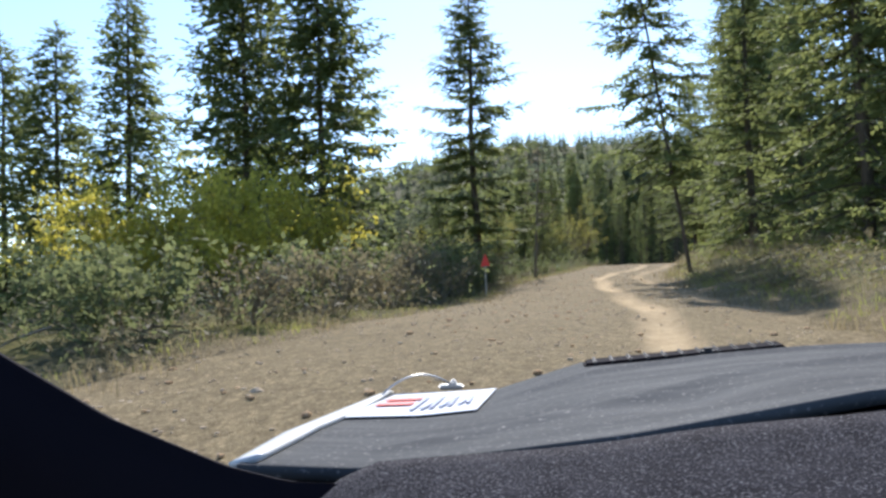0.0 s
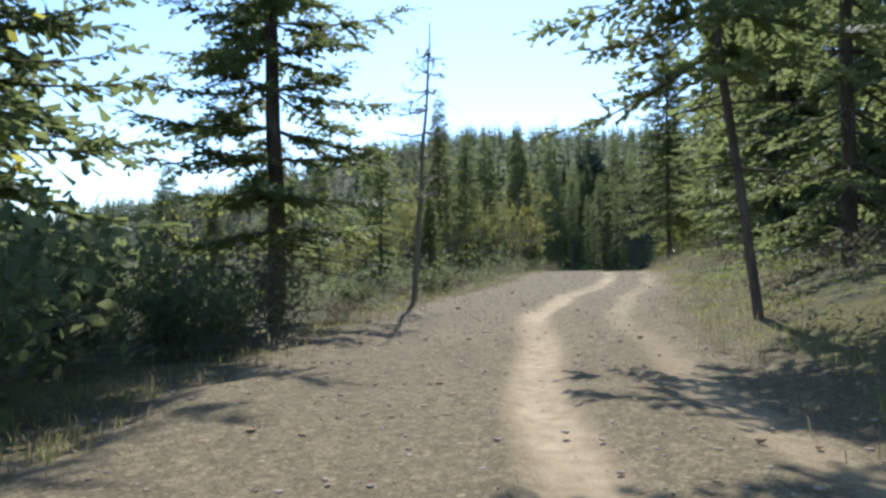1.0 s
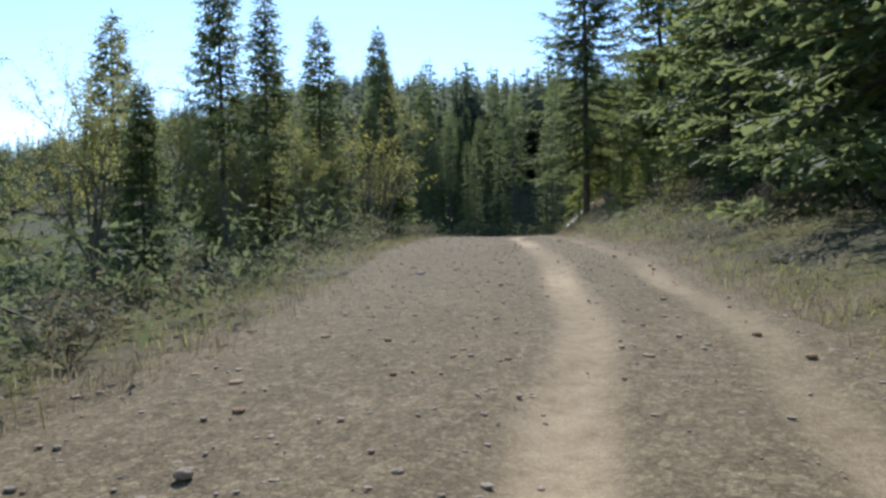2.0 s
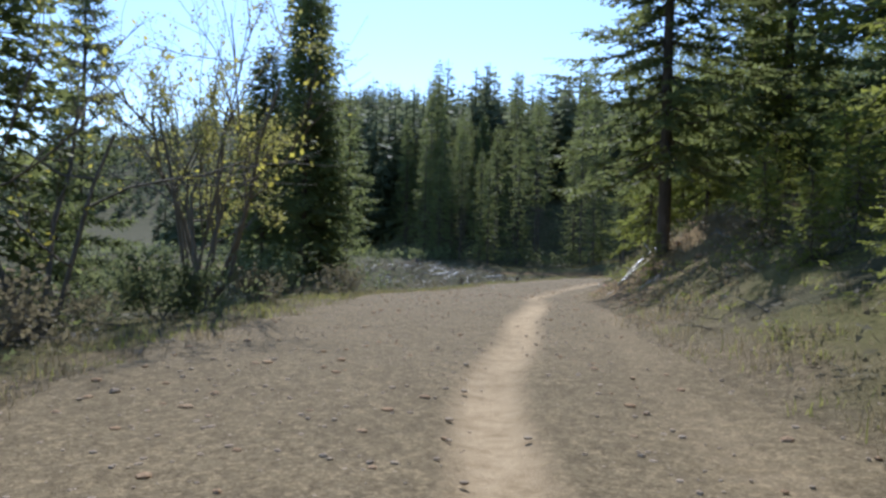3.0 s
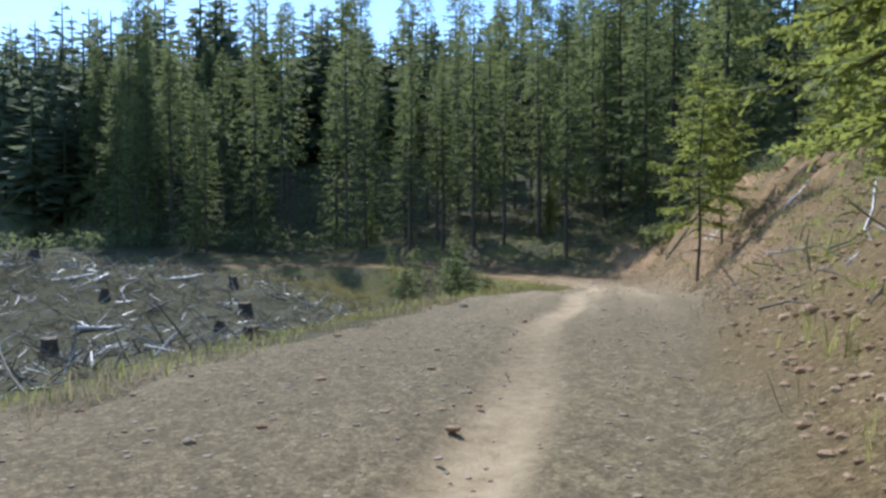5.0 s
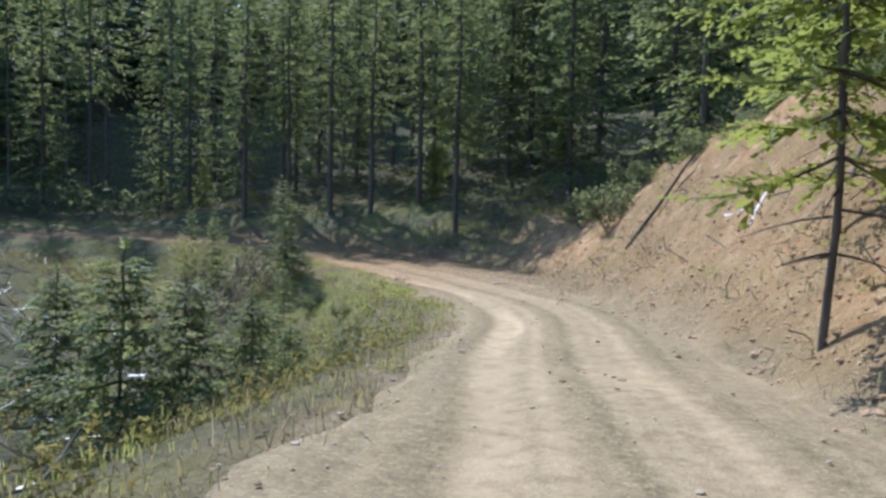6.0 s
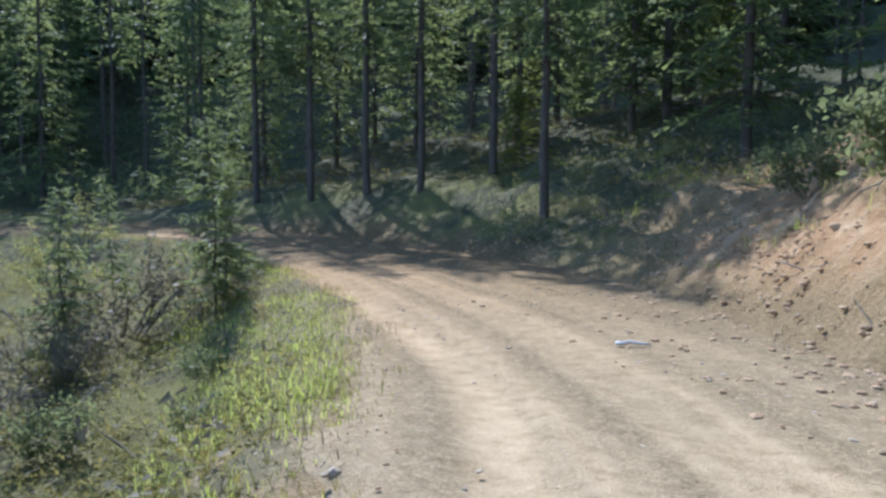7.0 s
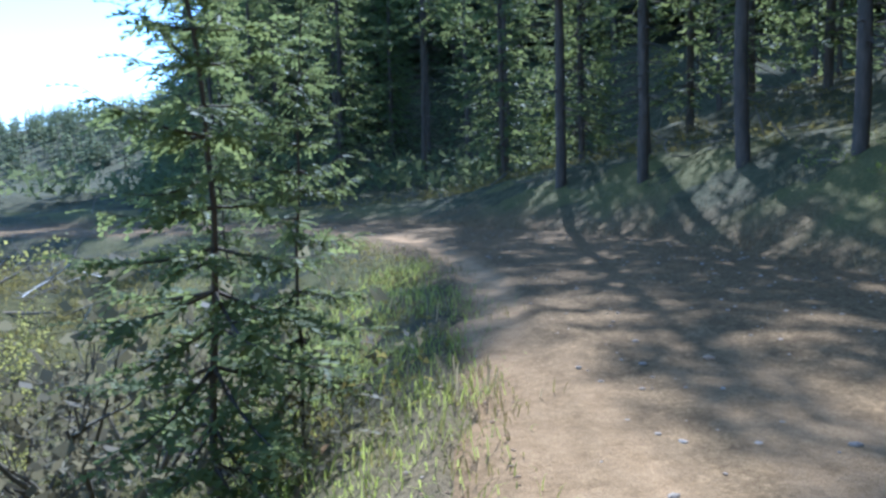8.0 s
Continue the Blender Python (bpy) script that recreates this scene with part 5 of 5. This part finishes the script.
marker(0.42, 21.22, 0.98)
tape = bmesh.new()
for k in range(9):
    a = tape.verts.new((0.055 * k, 0.05 * math.sin(k * 0.9), 0.02 + 0.03 * abs(math.sin(k * 1.3))))
    b = tape.verts.new((0.055 * k, 0.05 * math.sin(k * 0.9) + 0.10 * (1 - k / 10), 0.025 + 0.05 * abs(math.cos(k * 1.1))))
tape.verts.ensure_lookup_table()
for k in range(8):
    tape.faces.new([tape.verts[2 * k], tape.verts[2 * k + 2], tape.verts[2 * k + 3], tape.verts[2 * k + 1]])
bmesh.ops.solidify(tape, geom=tape.faces[:], thickness=0.004)
me = bpy.data.meshes.new("red_tape")
tape.to_mesh(me)
tape.free()
me.materials.append(RED)
ob = tagged(new("red_tape", me), "crumpled strip of red tape at the road edge", "tape")
ob.matrix_world = pose(21.85, 80.15, gz(21.9, 80.2) + 0.02, 0, 0, 20)


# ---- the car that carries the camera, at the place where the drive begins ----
def carpet_material():
    m = Nodes("dark_flocked_dashboard")
    n, fine = m.noise(55, 4, 0.7), m.noise(640, 2, 0.6)
    speck = m.ramp(fine, [(0.57, (0.0, 0.0, 0.0)), (0.64, (1, 1, 1))])
    c = m.mix(m.math("MULTIPLY", speck, 0.38), m.ramp(n, [(0.3, (0.012, 0.011, 0.014)), (0.7, (0.035, 0.033, 0.038))]), (0.30, 0.29, 0.30))
    m.bump(m.math("ADD", n, fine), 0.8, 0.004)
    return m.colour(c, 0.95)


CARPET = carpet_material()
BLACK_TRIM = plain("black_moulded_trim", (0.010, 0.008, 0.011), 0.95)


def bonnet_material():
    """Dark paint under road dust, with wiped streaks."""
    m = Nodes("dusty_dark_grey_bonnet")
    tc = m.add("TexCoord")
    mp = m.add("Mapping", Scale=(1.2, 9.0, 3.0), Rotation=(0, 0, 0.35))
    m.link(tc.outputs["Object"], mp.inputs["Vector"])
    n = m.add("TexNoise", Scale=2.2, Detail=7.0, Roughness=0.7)
    m.link(mp.outputs[0], n.inputs["Vector"])
    c = m.ramp(n.outputs["Fac"], [(0.3, (0.048, 0.049, 0.050)), (0.52, (0.075, 0.076, 0.073)), (0.75, (0.12, 0.118, 0.11))])
    grit = m.ramp(m.noise(160, 3, 0.6), [(0.6, (0, 0, 0)), (0.7, (0.6, 0.6, 0.6))])
    m.bump(n.outputs["Fac"], 0.25, 0.006)
    return m.colour(m.mix(grit, c, (0.30, 0.28, 0.25)), 0.92)


BONNET_GREY = bonnet_material()
WHITE_PAINT = plain("dusty_white_paint", (0.72, 0.70, 0.64), 0.35)
STICKER_WHITE = plain("white_vinyl", (0.78, 0.79, 0.80), 0.3)
STICKER_BLUE = plain("dark_blue_print", (0.08, 0.12, 0.24), 0.5)
RUBBER = plain("black_rubber", (0.02, 0.02, 0.02), 0.8)
STEEL = plain("dull_steel", (0.45, 0.45, 0.44), 0.35, 1.0)


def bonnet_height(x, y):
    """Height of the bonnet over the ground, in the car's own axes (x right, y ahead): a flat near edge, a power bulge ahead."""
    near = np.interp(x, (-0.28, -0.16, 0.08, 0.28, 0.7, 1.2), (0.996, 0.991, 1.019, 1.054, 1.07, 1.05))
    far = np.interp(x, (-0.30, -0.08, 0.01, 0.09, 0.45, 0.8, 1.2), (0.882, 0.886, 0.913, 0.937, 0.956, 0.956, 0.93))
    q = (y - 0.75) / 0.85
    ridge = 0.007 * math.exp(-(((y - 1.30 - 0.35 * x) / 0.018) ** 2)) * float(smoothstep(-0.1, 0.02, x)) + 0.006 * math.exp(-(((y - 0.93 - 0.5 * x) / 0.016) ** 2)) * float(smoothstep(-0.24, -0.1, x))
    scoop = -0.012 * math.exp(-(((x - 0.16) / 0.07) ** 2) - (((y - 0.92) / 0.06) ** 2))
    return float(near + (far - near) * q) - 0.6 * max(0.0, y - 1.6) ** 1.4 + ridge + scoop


def sheet(rows, cols, at, thick):
    """A curved panel over a grid of places, with thickness."""
    bm = bmesh.new()
    grid = [[bm.verts.new(at(i / (rows - 1), j / (cols - 1))) for j in range(cols)] for i in range(rows)]
    for i in range(rows - 1):
        for j in range(cols - 1):
            bm.faces.new((grid[i][j], grid[i][j + 1], grid[i + 1][j + 1], grid[i + 1][j]))
    bmesh.ops.recalc_face_normals(bm, faces=bm.faces)
    bmesh.ops.solidify(bm, geom=bm.faces[:], thickness=thick)
    bmesh.ops.recalc_face_normals(bm, faces=bm.faces)
    return bm


def box(size, centre, bevel=0.01):
    bm = bmesh.new()
    bmesh.ops.create_cube(bm, size=1.0)
    bmesh.ops.scale(bm, vec=size, verts=bm.verts)
    bmesh.ops.bevel(bm, geom=bm.edges[:], offset=bevel, segments=2, affect="EDGES")
    bmesh.ops.translate(bm, vec=centre, verts=bm.verts)
    return bm


def tilted_block(name, size, centre, tilt, material, parent, label=""):
    """A bevelled block that leans by tilt degrees about the car's long axis."""
    bm = box(size, (0, 0, 0), 0.004 if min(size) > 0.01 else 0.002)
    bmesh.ops.transform(bm, matrix=pose(*centre, 0, -tilt, 0), verts=bm.verts)
    return part(name, bm, material, parent, label)


def lathe(profile, centre, axis_x=True, seg=28):
    """A turned ring about the x axis: profile of (x, radius)."""
    bm = bmesh.new()
    rings = []
    for x, r in profile:
        rings.append([bm.verts.new((centre[0] + x, centre[1] + r * math.cos(k * 2 * math.pi / seg), centre[2] + r * math.sin(k * 2 * math.pi / seg))) for k in range(seg)])
    for a, b in zip(rings, rings[1:]):
        for k in range(seg):
            bm.faces.new((a[k], a[(k + 1) % seg], b[(k + 1) % seg], b[k]))
    bmesh.ops.recalc_face_normals(bm, faces=bm.faces)
    return bm


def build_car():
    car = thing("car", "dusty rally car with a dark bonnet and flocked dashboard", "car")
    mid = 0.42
    # bonnet with its pale left edge
    def left_edge(y):
        return float(np.interp(y, (0.75, 1.0, 1.6, 1.85), (-0.272, -0.297, -0.302, -0.28)))

    def bonnet_at(s, t):
        y = 0.75 + 1.05 * s
        x = left_edge(y) + t * (1.20 - left_edge(y))
        return (x, y, bonnet_height(x, y))
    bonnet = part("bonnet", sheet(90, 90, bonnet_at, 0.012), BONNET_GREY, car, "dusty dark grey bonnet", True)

    def edge_at(s, t):
        y = 0.765 + 0.86 * s
        x = left_edge(y) - 0.012 + (0.012 + 0.034 * math.sin(math.pi * (0.12 + 0.8 * s)) ** 0.8) * t
        return (x, y, bonnet_height(max(x, -0.30), y) + 0.007 - 0.008 * (1 - t))
    part("wing_edge", sheet(30, 4, edge_at, 0.006), WHITE_PAINT, car, "white painted wing edge", True)

    def sticker_place(a, b):
        """Across and along the sticker, from its near left corner."""
        x = (-0.266 + 0.004 * b) * (1 - a) + (-0.085 + 0.008 * b) * a
        y = 1.12 + 0.04 * a + b * (0.38 + 0.03 * a)
        return x, y

    def on_sticker(a0, a1, b0, b1, lift, skew=0.0):
        def at(s, t):
            b = b0 + (b1 - b0) * s
            x, y = sticker_place(a0 + (a1 - a0) * t + skew * s, b)
            return (x, y, bonnet_height(x, y) + lift)
        return sheet(24, 10, at, 0.001)
    sticker = part("sticker", on_sticker(0, 1, 0, 1, 0.004), STICKER_WHITE, bonnet, "white sticker with red stripes and blue print")
    for b in (0.34, 0.56):
        part("stripe", on_sticker(0.08, 0.38, b, b + 0.12, 0.0075), RED, sticker)
    for k in range(7):
        part("print_bar", on_sticker(0.44 + 0.07 * k, 0.475 + 0.07 * k, 0.12 + 0.02 * k, 0.66 - 0.02 * k, 0.0075, 0.05 if k % 2 else -0.03), STICKER_BLUE, sticker)
    # louvre strip along the far edge, with its ribs and a nozzle behind it
    vent = tilted_block("vent", (0.345, 0.05, 0.020), (0.258, 1.50, 0.957), 4.3, BLACK_TRIM, bonnet, "black ribbed bonnet vent")
    for k in range(11):
        tilted_block("rib", (0.006, 0.052, 0.024), (0.105 + 0.0305 * k, 1.50, 0.9465 + 0.00229 * k), 4.3, RUBBER, vent)
    part("washer_nozzle", box((0.022, 0.02, 0.014), (0.29, 1.44, bonnet_height(0.29, 1.44) + 0.009), 0.005), RUBBER, bonnet)
    # bonnet pin with its clip and wire
    part("bonnet_pin", box((0.05, 0.016, 0.010), (-0.165, 1.58, bonnet_height(-0.165, 1.58) + 0.010), 0.004), STEEL, bonnet)
    part("pin_clip", box((0.012, 0.012, 0.022), (-0.160, 1.58, bonnet_height(-0.16, 1.58) + 0.014), 0.004), STEEL, bonnet)
    wire = Soup()
    t = np.linspace(0, 1, 14)
    wire.tube(np.stack([-0.165 - 0.12 * t, 1.58 - 0.10 * t, bonnet_height(-0.2, 1.58) + 0.014 + 0.03 * np.sin(math.pi * t) ** 0.8], 1), np.full(14, 0.0018), 5)
    child("pin_wire", wire.mesh("pin_wire", STEEL), bonnet)

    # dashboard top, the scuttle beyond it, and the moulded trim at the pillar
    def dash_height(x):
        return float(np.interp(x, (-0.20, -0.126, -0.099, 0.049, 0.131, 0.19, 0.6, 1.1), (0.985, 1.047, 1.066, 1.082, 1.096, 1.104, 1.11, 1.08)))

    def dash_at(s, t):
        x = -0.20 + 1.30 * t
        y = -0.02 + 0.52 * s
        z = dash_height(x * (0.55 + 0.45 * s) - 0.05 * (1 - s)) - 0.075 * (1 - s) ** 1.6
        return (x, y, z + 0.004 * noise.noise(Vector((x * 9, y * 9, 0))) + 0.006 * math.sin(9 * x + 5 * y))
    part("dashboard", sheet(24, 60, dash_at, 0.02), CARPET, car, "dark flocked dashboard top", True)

    def scuttle_at(s, t):
        x = -0.25 + 1.42 * t
        y = 0.47 + 0.31 * s
        return (x, y, (dash_height(x) - 0.03) * (1 - s) + (bonnet_height(max(x, -0.27), 0.78) - 0.016) * s)
    part("scuttle", sheet(5, 30, scuttle_at, 0.01), BLACK_TRIM, car, "black scuttle panel", True)

    def trim_at(s, t):
        x = -0.44 + 0.37 * t
        z = float(np.interp(x, (-0.44, -0.312, -0.244, -0.176, -0.14, -0.07), (1.235, 1.138, 1.098, 1.070, 1.061, 1.057)))
        return (x - 0.02 * s, 0.50 - 0.12 * s, z - 0.36 * s)
    part("pillar_trim", sheet(8, 40, trim_at, 0.012), BLACK_TRIM, car, "black moulded trim at the pillar foot", True)
    # lower body, roof and pillars
    for side, x in (("left", -0.46), ("right", 1.30)):
        def wing_at(s, t, x=x):
            y = -2.35 + 4.25 * s
            top = 0.86 - 0.12 * max(0, y - 0.7) if y > -1.6 else 0.95
            arch = max((0.36 - math.hypot(y - c, 0)) for c in (1.22, -1.38))
            low = 0.24 + (math.sqrt(max(0, 0.36**2 - min(abs(y - 1.22), abs(y + 1.38)) ** 2)) + 0.06 if arch > 0 else 0)
            bulge = 0.05 * math.sin(math.pi * t)
            return (x + (-bulge if x < 0 else bulge), y, low + (top - low) * t)
        part("side_panel", sheet(70, 6, wing_at, 0.01), WHITE_PAINT, car, "dusty white side panel")
    part("roof", sheet(6, 8, lambda s, t: (-0.20 + 1.24 * t, -1.55 + 1.45 * s, 1.43 + 0.05 * math.sin(math.pi * t) - 0.03 * (1 - s)), 0.015), WHITE_PAINT, car, "white roof", True)
    for x0, x1 in ((-0.44, -0.20), (1.28, 1.04)):
        for y0, y1 in ((0.52, -0.08), (-1.0, -1.0), (-2.0, -1.53)):
            post = Soup()
            post.tube([(x0, y0 + 0.05, 0.96), ((x0 + x1) / 2, (y0 + y1) / 2, 1.2), (x1, y1, 1.44)], [0.035, 0.03, 0.03], 8)
            child("pillar", post.mesh("pillar", BLACK_TRIM), car)
    part("nose", sheet(6, 12, lambda s, t: (-0.46 + 1.76 * t, 1.90 + 0.06 * math.sin(math.pi * t) - 0.04 * s, 0.78 - 0.5 * s), 0.015), WHITE_PAINT, car, "white front panel", True)
    part("tail", sheet(5, 8, lambda s, t: (-0.46 + 1.76 * t, -2.36 - 0.03 * math.sin(math.pi * t), 0.95 - 0.65 * s), 0.015), WHITE_PAINT, car, "white rear panel", True)
    for y in (1.22, -1.38):
        for x, out in ((-0.40, -1), (1.24, 1)):
            wheel = part("wheel", lathe([(-0.02 * out, 0.02), (0.0, 0.16), (0.05 * out, 0.19), (0.06 * out, 0.205), (-0.10 * out, 0.205)], (x, y, 0.30)), STEEL, car, "dull steel wheel")
            part("tyre", lathe([(0.06 * out, 0.20), (0.075 * out, 0.26), (0.05 * out, 0.30), (-0.10 * out, 0.30), (-0.125 * out, 0.26), (-0.11 * out, 0.20)], (x, y, 0.30)), RUBBER, wheel, "black tyre")
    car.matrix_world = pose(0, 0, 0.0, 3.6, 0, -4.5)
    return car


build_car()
